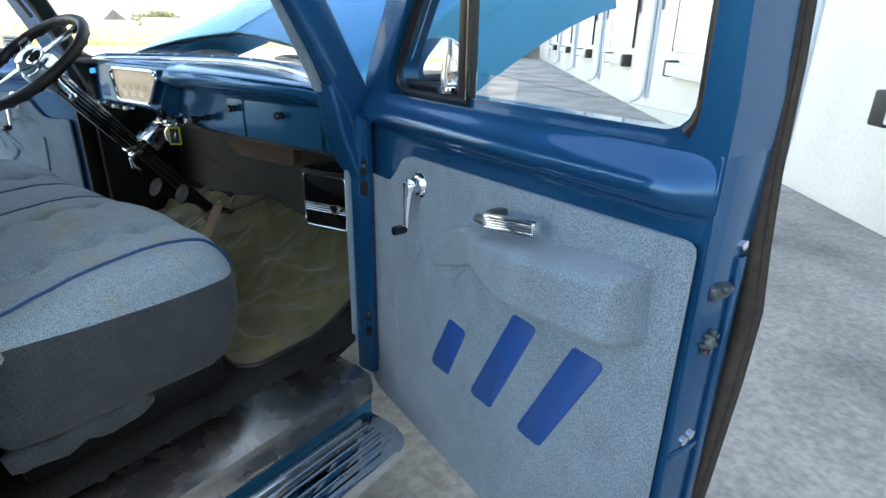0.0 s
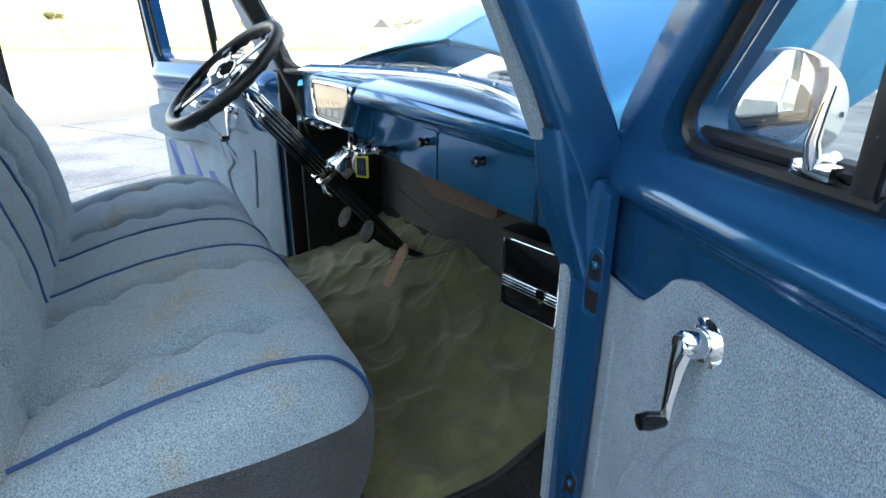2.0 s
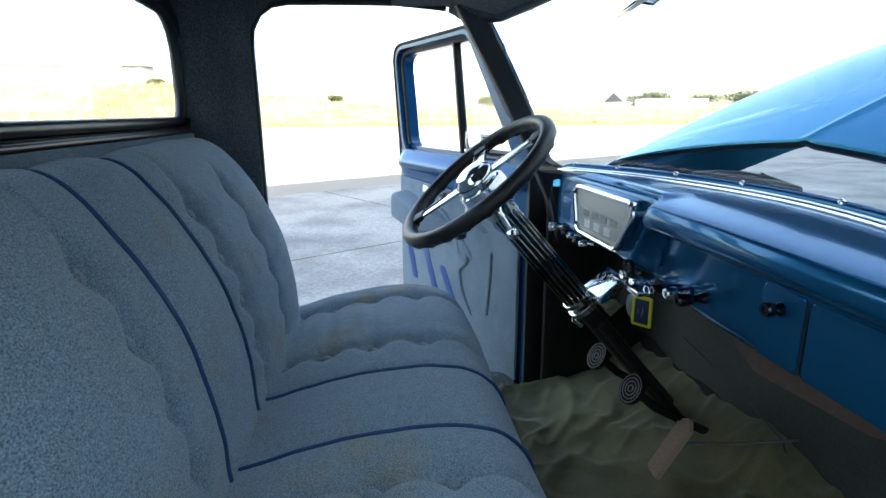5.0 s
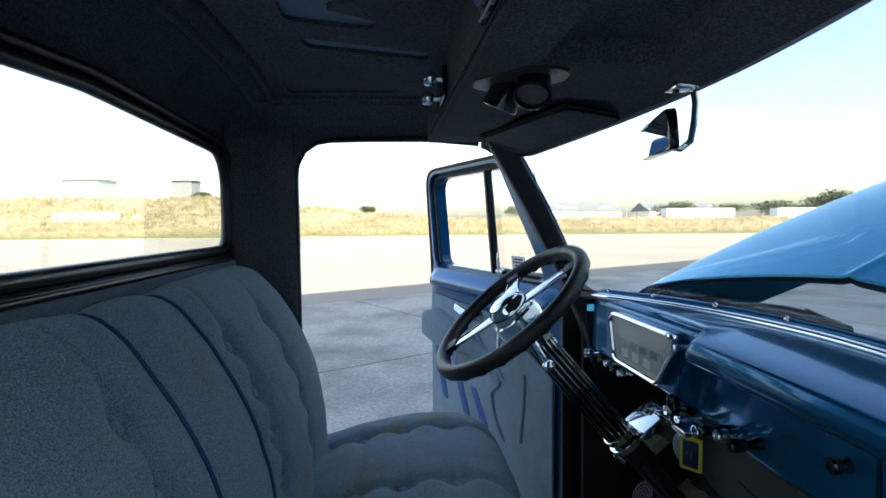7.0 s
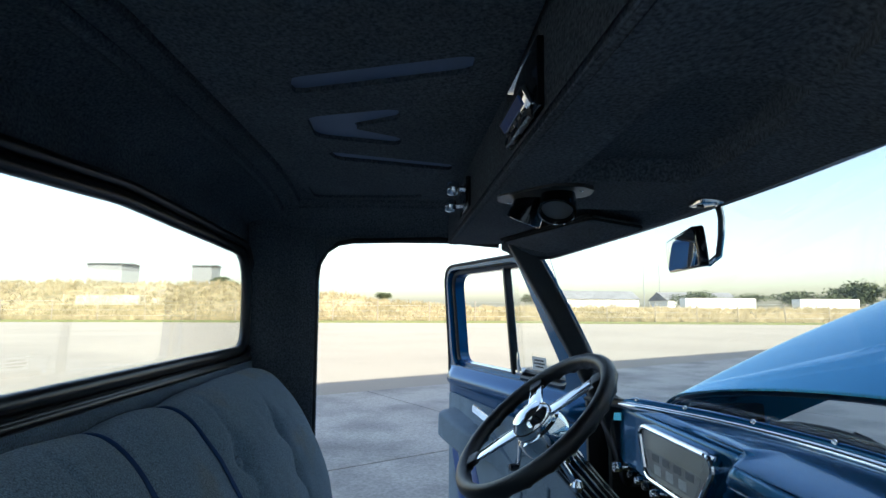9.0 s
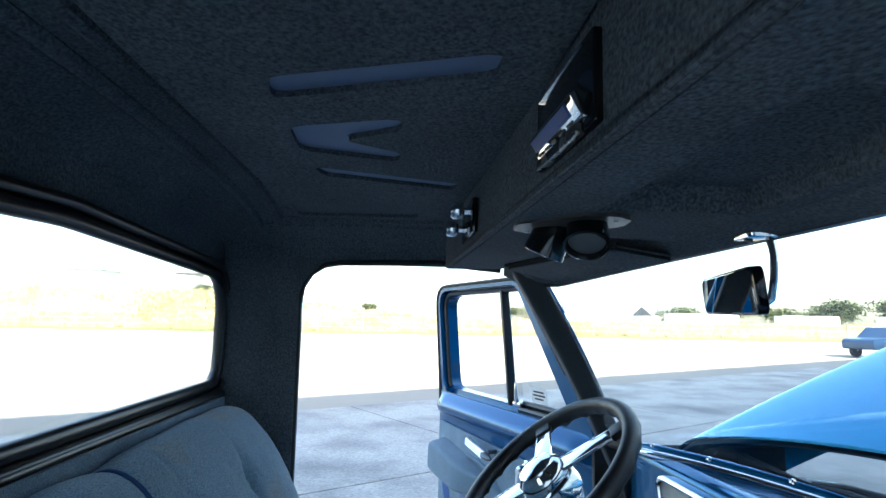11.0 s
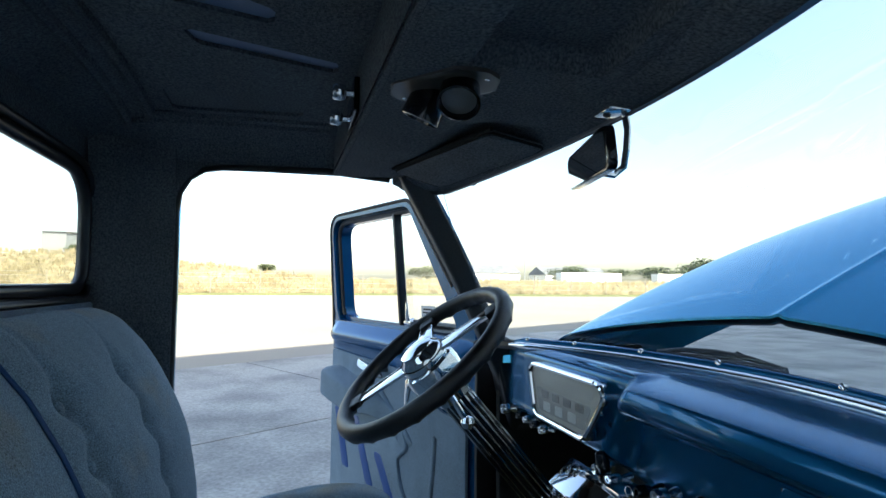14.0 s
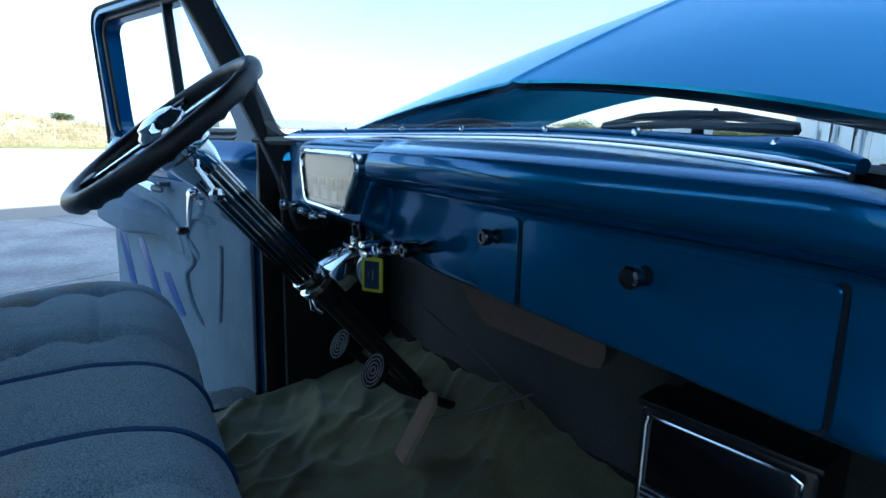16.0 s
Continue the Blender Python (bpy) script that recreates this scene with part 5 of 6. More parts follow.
    # navy inlays
    plates = ([(0.360, 0.608), (0.436, 0.610), (0.505, 0.760), (0.438, 0.763)], [(0.524, 0.616), (0.599, 0.619), (0.720, 0.872), (0.654, 0.873)], [(0.682, 0.624), (0.752, 0.628), (0.878, 0.881), (0.808, 0.880)])
    if name == "driver_door":
        plates = ([(0.428, 0.668), (0.488, 0.668), (0.594, 0.806), (0.536, 0.806)], [(0.588, 0.671), (0.650, 0.671), (0.783, 0.903), (0.724, 0.903)], [(0.802, 0.682), (0.862, 0.682), (0.947, 0.908), (0.888, 0.908)])
    for pts in plates:
        bm = B()
        slab(bm, rounded(pts, 0.012, 4), 0.003, 0.0085, face, bevel=0.0012)
        door_part("inlay", bm, INLAY, "navy vinyl inlay")
    # padded arm rest: flat-faced, full at the latch end, running out into the panel at its curled front
    upper = [(0.300, 0.880), (0.340, 0.925), (0.427, 0.977), (0.513, 1.009), (0.602, 1.022), (0.690, 1.038), (0.778, 1.052), (0.861, 1.064), (0.932, 1.068)]
    lower = [(0.352, 0.858), (0.400, 0.880), (0.470, 0.905), (0.545, 0.935), (0.612, 0.935), (0.694, 0.924), (0.790, 0.928), (0.868, 0.935), (0.940, 0.948)]

    def pad(uu, v):
        a, b = curve([(x, z, 0) for x, z in lower], uu), curve([(x, z, 0) for x, z in upper], uu)
        th = 0.012 + 0.074 * smooth(0.22, 0.66, uu)
        th *= smooth(0.0, 0.12, uu) * math.sqrt(max(0.0, 1 - smooth(0.93, 1.0, uu) ** 3))
        bow = (1 - abs(2 * v - 1) ** 9) ** 0.30
        v = 0.5 + (v - 0.5) * (1.0 - 0.14 * bow * smooth(0.3, 0.8, uu)) + 0.035 * bow * smooth(0.3, 0.8, uu)
        p = a.lerp(b, v)
        return (p.x, 0.003 + th * bow, p.y)
    bm = B()
    grid(bm, pad, 60, 44)
    door_part("arm_rest", bm, TWEED, "padded tweed arm rest", sharp=50)

    def rib(nm, pts, r, flat=0.75, steps=26):
        q = [curve([(x, z, 0) for x, z in pts], k / steps).xy for k in range(steps + 1)]
        bm = B()
        tube(bm, [(x, 0.006, z) for x, z in q], [0.003] + [r] * (steps - 1) + [0.003], 10, flat=flat)
        door_part(nm, bm, TWEED, sharp=60)

    # raised swirl and pressed ribs of the padding
    if name == "passenger_door":
        rib("swirl_welt", [(0.444, 0.846), (0.462, 0.886), (0.495, 0.912), (0.548, 0.930), (0.600, 0.926)], 0.008)
        rib("swirl_welt", [(0.262, 0.800), (0.279, 0.852), (0.326, 0.914), (0.427, 0.979), (0.513, 1.008)], 0.012, 0.5)
        rib("pressed_rib", [(0.100, 0.60), (0.102, 0.74), (0.101, 0.947)], 0.007, 0.6)
        rib("pressed_rib", [(0.190, 0.58), (0.176, 0.70), (0.219, 0.815), (0.232, 0.922)], 0.007, 0.6)
    else:
        rib("swirl_welt", [(0.717, 1.045), (0.620, 1.040), (0.523, 1.018), (0.433, 0.950), (0.402, 0.885)], 0.012)
        rib("pressed_rib", [(0.210, 1.008), (0.290, 1.020), (0.350, 1.005), (0.388, 0.955), (0.346, 0.885), (0.380, 0.850), (0.407, 0.820), (0.382, 0.738), (0.316, 0.665)], 0.012)
        rib("pressed_rib", [(0.182, 0.950), (0.190, 0.85), (0.213, 0.70)], 0.012)
    # window crank
    bm = B()
    cp = Vector((0.305, 0.004, 1.047)) if name == "passenger_door" else Vector((0.295, 0.004, 1.082))
    lathe(bm, [(0.030, 0), (0.030, 0.004), (0.024, 0.008), (0.022, 0.012), (0.018, 0.013), (0.017, 0.034), (0.012, 0.040), (0, 0.042)], Matrix.Translation(cp) @ pose(0, 0, 0, -90, 0, 0), 24)
    tube(bm, [cp + Vector(p) for p in ((0.0, 0.030, 0.008), (0.001, 0.036, -0.028), (0.003, 0.040, -0.066), (0.005, 0.042, -0.096))], [0.017, 0.013, 0.009, 0.008], 10, flat=0.7)
    door_part("window_crank", bm, CHROME, "chrome window crank")
    bm = B()
    lathe(bm, [(0.007, 0.0), (0.010, 0.004), (0.012, 0.022), (0.010, 0.034), (0, 0.036)], Matrix.Translation(cp + Vector((0.005, 0.042, -0.098))) @ pose(0, 0, 0, -90, 0, 0), 14)
    door_part("crank_knob", bm, BLACK_GLOSS)
    # pull handle: bracket, black nose and ribbed bar
    hp = Vector((0.595, 0.0, 1.056)) if name == "passenger_door" else Vector((0.485, 0.0, 1.088))
    bm = B()
    box(bm, tuple(hp + Vector((0.012, 0.024, 0.010))), (0.020, 0.040, 0.013), bevel=0.004)
    tube(bm, [hp + Vector(p) for p in ((-0.024, 0.046, -0.006), (-0.012, 0.048, -0.004), (0.022, 0.050, 0.0))], [0.004, 0.011, 0.014], 10, flat=0.8)
    door_part("handle_bracket", bm, material("dark_bracket_metal", (0.16, 0.17, 0.18), 0.3, 0.8))
    BAR = Matrix.Translation(hp + Vector((0.016, 0.050, 0.0))) @ pose(0, 0, 0, 0, -9, 0)
    bm = B()
    box(bm, (0.066, 0, 0), (0.136, 0.017, 0.028), BAR, bevel=0.006)
    for k in range(5):
        tube(bm, [BAR @ Vector((0.004, 0.0090, -0.009 + 0.0045 * k)), BAR @ Vector((0.130, 0.0090, -0.009 + 0.0045 * k))], 0.0018, 6)
    door_part("pull_handle", bm, CHROME, "ribbed chrome pull handle")
    # vent window: post, pane, catch
    vp = 0.405 if name == "passenger_door" else 0.468
    thin = 1.0 if name == "passenger_door" else 0.5
    bm = B()
    box(bm, (vp, -0.046, 1.445 + wt / 2), (0.026 * thin, 0.034, 0.40 + wt), bevel=0.006 * thin)
    door_part("vent_post", bm, BLACK)
    bm = B()
    box(bm, (vp + 0.015 * thin, -0.036, 1.445 + wt / 2), (0.004, 0.010, 0.40 + wt))
    door_part("vent_trim", bm, BLACK_GLOSS)
    bm = B()
    slab(bm, [(0.120, 1.255), (vp - 0.008, 1.255), (vp - 0.008, 1.635 + wt), (0.375, 1.635 + wt)], -0.062, -0.058, face)
    door_part("vent_glass", bm, GLASS).visible_shadow = False
    bm = B()
    tube(bm, [(0.13, -0.052, 1.260), (vp - 0.012, -0.052, 1.260)], 0.011, 8)
    door_part("vent_sill", bm, BLACK)
    bm = B()
    vc = vp - 0.055
    tube(bm, [(vc, -0.050, 1.262), (vc - 0.002, -0.030, 1.264), (vc - 0.004, -0.026, 1.285), (vc, -0.030, 1.335)], [0.014, 0.010, 0.007, 0.004], 10)
    box(bm, (vc, -0.040, 1.258), (0.05, 0.03, 0.016), bevel=0.006)
    door_part("vent_catch", bm, CHROME)
    # main pane, wound down but for a hand's breadth
    if name == "passenger_door":
        bm = B()
        slab(bm, [(vp + 0.012, 1.20), (0.925, 1.20), (0.925, 1.268), (vp + 0.012, 1.300)], -0.064, -0.059, face)
        door_part("door_glass", bm, GLASS).visible_shadow = False
    if name == "driver_door":
        # added black strip: shade painted over the door's blue hinge edge
        bm = B()
        box(bm, (-0.006, -0.058, 0.79), (0.012, 0.100, 0.88), bevel=0.004)
        door_part("hinge_edge_shade", bm, RUBBER)
        bm = B()
        tube(bm, [(x, -0.014, z) for x, z in rounded([(1.020, 1.17), (1.020, 1.30), (0.993, 1.713), (0.322, 1.713), (0.10, 1.40)], [0, 0.02, 0.10, 0.08, 0], 6)], 0.0075, 8)
        door_part("weather_strip", bm, BROWN_SEAL)
    # latch edge: striker plate, catch, buffers, seal
    bm = B()
    if e:
        box(bm, (0.990, -0.064, 0.79), (0.010, 0.100, 0.89), bevel=0.004)
        slab(bm, [(0.955, 1.232), (0.994, 1.232), (0.994, 1.300), (0.967, 1.700), (0.930, 1.700)], -0.116, -0.084, face)
        box(bm, (0.997, -0.094, 0.74), (0.008, 0.020, 0.70), bevel=0.003)
        box(bm, (0.996, -0.052, 0.775), (0.006, 0.070, 0.012), bevel=0.003)
    else:
        box(bm, (1.018, -0.050, 0.79), (0.012, 0.075, 0.86), bevel=0.004)
    door_part("latch_edge", bm, PAINT_JAMB_DIM)
    bm = B()
    lz = 0.060 if e else 0.0
    box(bm, (1.024 + e, -0.055, 0.985 + lz), (0.014, 0.042, 0.022), bevel=0.006)
    box(bm, (1.032 + e, -0.060, 0.990 + lz), (0.010, 0.018, 0.010), bevel=0.003)
    door_part("latch", bm, LATCH_METAL)
    bm = B()
    lathe(bm, [(0.013, 0), (0.013, 0.012), (0.008, 0.018), (0, 0.018)], Matrix.Translation((1.014 + e, -0.055, 0.905 + lz)) @ pose(0, 0, 0, 0, 90, 0), 12)
    for k in range(7):
        a = k * 2 * math.pi / 7
        box(bm, (1.026 + e, -0.055 + 0.016 * math.cos(a), 0.905 + lz + 0.016 * math.sin(a)), (0.008, 0.008, 0.008), bevel=0.002)
    door_part("latch_gear", bm, LATCH_METAL)
    for y, z in ((-0.094, 1.105), (-0.046, 0.795), (-0.062, 0.800)) if e else ((-0.04, 1.09), (-0.04, 0.62), (-0.04, 0.60)):
        bm = B()
        lathe(bm, [(0.008, 0), (0.008, 0.004), (0, 0.006)], Matrix.Translation((1.023 + e, y, z)) @ pose(0, 0, 0, 0, 90, 0), 10)
        door_part("screw", bm, CHROME)
    bm = B()
    if e:
        tube(bm, [(0.974, -0.133, 0.35), (0.984, -0.133, 0.60), (1.000, -0.133, 0.88), (1.003, -0.133, 1.00), (0.992, -0.133, 1.10), (0.984, -0.133, 1.20), (0.980, -0.133, 1.34), (0.954, -0.133, 1.70)], 0.0175, 10)
        for dy in (-0.006, 0.006):
            tube(bm, [(0.987, -0.133 + dy, 0.35), (0.998, -0.133 + dy, 0.60), (1.014, -0.133 + dy, 0.88), (1.017, -0.133 + dy, 1.00), (1.006, -0.133 + dy, 1.10), (0.998, -0.133 + dy, 1.20), (0.994, -0.133 + dy, 1.34), (0.968, -0.133 + dy, 1.70)], 0.005, 6)
    else:
        tube(bm, [(1.008, -0.094, 0.36), (1.020, -0.096, 0.60), (1.030, -0.096, 0.90), (1.024, -0.096, 1.06), (1.012, -0.096, 1.20), (1.008, -0.096, 1.45), (0.985, -0.092, 1.70)], 0.0105, 8, flat=1.1)
    door_part("door_seal", bm, BROWN_SEAL)
    bm = B()
    ys = -0.030 if e else 0.0
    slab(bm, rounded([(0.02, 0.33 + low), (0.985 + e * 0.3, 0.33 + low), (1.000 + e * 0.3, 0.95), (0.990 + e * 0.3, 1.20), (0.01, 1.235)], 0.03, 5), -0.090, -0.118 + ys, face, bevel=0.012)
    door_part("outer_skin", bm, PAINT)
    return door, P, door_part


a20, b20 = radians(19.2), radians(20.5)
PO = Vector((1.052, -0.080, 0.010)) - Vector((math.cos(a20), -math.sin(a20), 0)) * 0.33
passenger_door, PP, pdoor = build_door("passenger_door", "open blue door with grey tweed panel and navy inlays", PO, (math.cos(a20), -math.sin(a20), 0), (-math.sin(a20), -math.cos(a20), 0), 1.03, 0.0)
DO = Vector((-0.78, -0.12, 0))
driver_door, DP, ddoor = build_door("driver_door", "open blue door with grey tweed panel and ribbed padding", DO, (-math.cos(b20), -math.sin(b20), 0), (math.sin(b20), -math.cos(b20), 0), 1.03, 0.030)
# round outside mirror on the passenger door, arm and head
face = axes((0, 0, 0), (1, 0, 0), (0, 0, 1), (0, 1, 0))
HEAD = along((0.160, -0.142, 1.288), (0.80, 0.60, 0.0))
bm = B()
lathe(bm, [(0, -0.026), (0.046, -0.020), (0.073, 0.0), (0.077, 0.004), (0.073, 0.007)], HEAD, 36)
tube(bm, [(0.140, -0.158, 1.25), (0.12, -0.165, 1.20), (0.13, -0.118, 1.15)], 0.008, 8)
pdoor("outside_mirror", bm, CHROME, "round chrome outside mirror")
bm = B()
lathe(bm, [(0.073, 0.0055), (0.03, 0.0075), (0, 0.008)], HEAD, 36)
pdoor("mirror_glass", bm, MIRROR)
# sticker on the driver's vent pane, its print as bars
bm = B()
slab(bm, rounded([(0.27, 1.275), (0.36, 1.275), (0.36, 1.325), (0.27, 1.325)], 0.004), -0.0575, -0.0565, face)
ddoor("sticker", bm, WHITE)
for z, w in ((1.312, 0.06), (1.300, 0.07), (1.288, 0.05)):
    bm = B()
    slab(bm, [(0.315 - w / 2, z - 0.003), (0.315 + w / 2, z - 0.003), (0.315 + w / 2, z + 0.003), (0.315 - w / 2, z + 0.003)], -0.0565, -0.0560, face)
    ddoor("sticker_print", bm, BLACK)

# ---- bench seat ----
seat = thing("bench_seat", "blue-grey tweed bench seat with button tufting and navy piping", "bench seat", (0.04, -0.60, 0.53))
SI = seat.matrix_basis.inverted()
X0, X1 = -0.660, 0.712
PIPES = (-0.652, -0.105, 0.110, 0.645)
ROWS_X = (-0.520, -0.232, 0.240, 0.522)
ROWS_Y = (-0.492, -0.602, -0.703, -0.795)


def pucker(d, w):
    return math.exp(-(d / w) ** 2)


def scallop(d, rows, along):
    """Between two buttons of a row the stuffing swells into the crease."""
    gap = abs(rows[0] - rows[1])
    return 0.0095 * pucker(d, 0.040) * abs(math.sin(math.pi * (along - rows[0]) / gap))


def cushion_relief(x, y):
    """Height of the tufting over the seat's base form."""
    h = 0.0
    for p in PIPES:
        h -= 0.0025 * pucker(x - p, 0.008)
    for a, b, top in ((PIPES[0], ROWS_X[0], 0.012), (ROWS_X[0], ROWS_X[1], 0.018), (ROWS_X[1], PIPES[1], 0.006), (PIPES[2], ROWS_X[2], 0.006), (ROWS_X[2], ROWS_X[3], 0.020), (ROWS_X[3], PIPES[3], 0.008)):
        if a < x < b:
            h += top * max(0.0, math.sin(math.pi * (x - a) / (b - a))) ** 0.58
    if PIPES[1] < x < PIPES[2]:
        h += 0.007 * math.sin(math.pi * (x - PIPES[1]) / (PIPES[2] - PIPES[1])) ** 0.7
    for rx in ROWS_X:
        h += scallop(x - rx, ROWS_Y, y) - 0.006 * pucker(x - rx, 0.016)
        for ry in ROWS_Y:
            d = math.hypot(x - rx, y - ry)
            h -= 0.012 * pucker(d, 0.032) + 0.005 * pucker(d, 0.014)
    for ry in ROWS_Y:
        for lo, hi in ((ROWS_X[0], ROWS_X[1]), (ROWS_X[2], ROWS_X[3])):
            h -= 0.0050 * pucker(y - ry, 0.010) * smooth(lo - 0.02, lo + 0.01, x) * (1 - smooth(hi - 0.01, hi + 0.02, x))
    return h + 0.0026 * noise.noise((x * 9, y * 9, 0)) + 0.0014 * noise.noise((x * 31, y * 27, 5))


CUSHION = [(-0.415, 0.625), (-0.372, 0.645), (-0.344, 0.70), (-0.332, 0.77), (-0.337, 0.832), (-0.350, 0.872), (-0.376, 0.906), (-0.415, 0.930), (-0.490, 0.941), (-0.585, 0.938),
           (-0.685, 0.922), (-0.775, 0.898), (-0.87, 0.866), (-0.885, 0.78), (-0.87, 0.66), (-0.80, 0.632), (-0.60, 0.628), (-0.47, 0.625), (-0.395, 0.625)]


def cushion(u, v):
    """v runs round the section: up the front, over the top (0.3 to 0.67) and back below."""
    x = X0 + (X1 - X0) * u
    p = curve(CUSHION, v)
    y, z = p.x, p.y
    top = smooth(0.25, 0.36, v) * (1 - smooth(0.655, 0.69, v))
    front = 1 - smooth(0.33, 0.55, v) if v < 0.8 else smooth(0.85, 1.0, v)
    z += cushion_relief(x, y) * top
    y += cushion_relief(x, -0.36) * front * 0.35
    e = min(x - X0, X1 - x)
    t = max(0.0, 1 - e / 0.13)
    plan = 1 - math.sqrt(max(0.0, 1 - t * t))
    t2 = max(0.0, 1 - e / 0.055)
    over = 1 - math.sqrt(max(0.0, 1 - t2 * t2))
    y -= 0.085 * plan * front
    z -= 0.040 * over * top
    if v > 0.75 or v < 0.12:
        z += 0.03 * over
    return SI @ Vector((x, y, z))


bm = B()
nu, nv = 230, 150
rows = [[bm.verts.new(cushion(i / nu, j / nv)) for j in range(nv)] for i in range(nu + 1)]
for i in range(nu):
    for j in range(nv):
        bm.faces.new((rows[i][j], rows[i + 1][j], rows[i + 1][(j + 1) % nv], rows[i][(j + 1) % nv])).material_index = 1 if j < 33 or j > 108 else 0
for row, x, sgn in ((rows[0], X0, -1), (rows[-1], X1, 1)):
    mid = [sum((v.co for v in row), Vector()) / nv]
    prev = row
    for k, out in ((0.80, 0.010), (0.4, 0.014), (0.12, 0.015)):
        ks = [1 - 0.004 - 0.19 * smooth(32, 62, j) * (1 - smooth(92, 108, j)) for j in range(nv)] if k == 0.80 else [k] * nv
        cur = [bm.verts.new(mid[0].lerp(v.co, ks[j]) + Vector((sgn * out * (1 if k < 0.8 else (1.004 - ks[j]) / 0.194), 0, 0))) for j, v in enumerate(row)]
        for j in range(nv):
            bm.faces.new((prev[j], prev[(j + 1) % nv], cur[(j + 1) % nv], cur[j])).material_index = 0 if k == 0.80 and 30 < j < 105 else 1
        prev = cur
    bm.faces.new(prev).material_index = 1
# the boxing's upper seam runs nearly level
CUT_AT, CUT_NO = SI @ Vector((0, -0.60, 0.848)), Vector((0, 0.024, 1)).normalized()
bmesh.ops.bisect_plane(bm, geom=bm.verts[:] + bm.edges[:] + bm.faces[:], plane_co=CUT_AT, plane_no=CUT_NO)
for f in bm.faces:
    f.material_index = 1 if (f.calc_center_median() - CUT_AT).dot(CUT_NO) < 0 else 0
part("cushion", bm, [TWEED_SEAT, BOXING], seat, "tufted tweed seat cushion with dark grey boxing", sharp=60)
# seams, lower rolls and frame
for x, s in ((X1, 1), (X0, -1)):
    bm = B()
    pts = [SI @ Vector((x - s * 0.022, -0.60 - 0.27 * k / 12, 0.618 + 0.006 * math.sin(k * 1.3))) for k in range(13)]
    tube(bm, pts, [0.010] + [0.026 + 0.003 * math.sin(k * 2.1) for k in range(11)] + [0.02], 12)
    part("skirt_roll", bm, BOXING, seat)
bm = B()
box(bm, (0.035, -0.62, 0.573), (1.22, 0.44, 0.10), SI, bevel=0.01)
part("seat_frame", bm, BLACK, seat)
# piping across the cushion
for p in PIPES:
    bm = B()
    u = (p - X0) / (X1 - X0)
    tube(bm, [cushion(u, 0.22 + 0.44 * k / 50) + Vector((0, 0.003 * (1 - k / 50), 0.0030)) for k in range(51)], 0.0036, 8)
    part("piping", bm, PIPING, seat, "navy piping")
# buttons
def add_button(at, nrm):
    bm = B()
    lathe(bm, [(0.0115, -0.003), (0.0135, 0.002), (0.0125, 0.006), (0.008, 0.0095), (0, 0.0105)], SI @ along(at, nrm), 14)
    part("button", bm, TWEED_SEAT, seat)
def cushion_v(y):
    """Where along the top of the section y lies."""
    lo, hi = 0.36, 0.66
    for _ in range(24):
        mid = (lo + hi) / 2
        lo, hi = (mid, hi) if curve(CUSHION, mid).x > y else (lo, mid)
    return lo


for rx in ROWS_X:
    for ry in ROWS_Y:
        at = SI.inverted() @ cushion((rx - X0) / (X1 - X0), cushion_v(ry))
        add_button(at + Vector((0, 0, 0.009)), (0, 0.1, 1))

# back rest
BPIPES = (-0.062, 0.142)
BEDGES = (-0.66, 0.665)
BROWS_X = (-0.375, -0.138, 0.255, 0.515)
BROWS_Z = (1.258, 1.172, 1.086, 1.0)
BACK = [(-0.80, 0.84), (-0.816, 0.90), (-0.820, 0.965), (-0.828, 1.03), (-0.845, 1.11), (-0.872, 1.18), (-0.908, 1.25), (-0.945, 1.305), (-0.975, 1.340), (-1.005, 1.359), (-1.033, 1.360), (-1.056, 1.342), (-1.062, 1.30)]


def back_relief(x, z, v):
    h = 0.0
    for p in BPIPES + BEDGES:
        h -= 0.0025 * pucker(x - p, 0.008)
    flat = smooth(1.265, 1.335, z) if v < 0.75 else 1.0
    for a, b, top in ((BEDGES[0], BROWS_X[0], 0.016), (BROWS_X[0], BROWS_X[1], 0.017), (BROWS_X[1], BPIPES[0], 0.004), (BPIPES[1], BROWS_X[2], 0.004), (BROWS_X[2], BROWS_X[3], 0.022), (BROWS_X[3], BEDGES[1], 0.012)):
        if a < x < b:
            h += top * max(0.0, math.sin(math.pi * (x - a) / (b - a))) ** 0.58 * (1 - flat)
    for a, b in ((BEDGES[0], BPIPES[0]), (BPIPES[1], BEDGES[1])):
        if a < x < b:
            h += 0.013 * math.sin(math.pi * (x - a) / (b - a)) ** 0.5 * flat * (1 - 0.7 * smooth(0.8, 1.0, v))
    if BPIPES[0] < x < BPIPES[1]:
        h += 0.007 * math.sin(math.pi * (x - BPIPES[0]) / (BPIPES[1] - BPIPES[0]))
    low = smooth(0.90, 0.97, z)
    for rx in BROWS_X:
        h += (scallop(x - rx, BROWS_Z, z) - 0.006 * pucker(x - rx, 0.016)) * (1 - flat) * low
        h -= 0.003 * pucker(x - rx, 0.006) * flat * (1 - smooth(0.70, 0.80, v))
        for rz in BROWS_Z:
            d = math.hypot(x - rx, (z - rz) * 1.1)
            h -= (0.012 * pucker(d, 0.032) + 0.005 * pucker(d, 0.014)) * (1 if v < 0.75 else 0)
    return h + 0.0026 * noise.noise((x * 9, z * 9, 4)) + 0.0014 * noise.noise((x * 31, z * 27, 9))


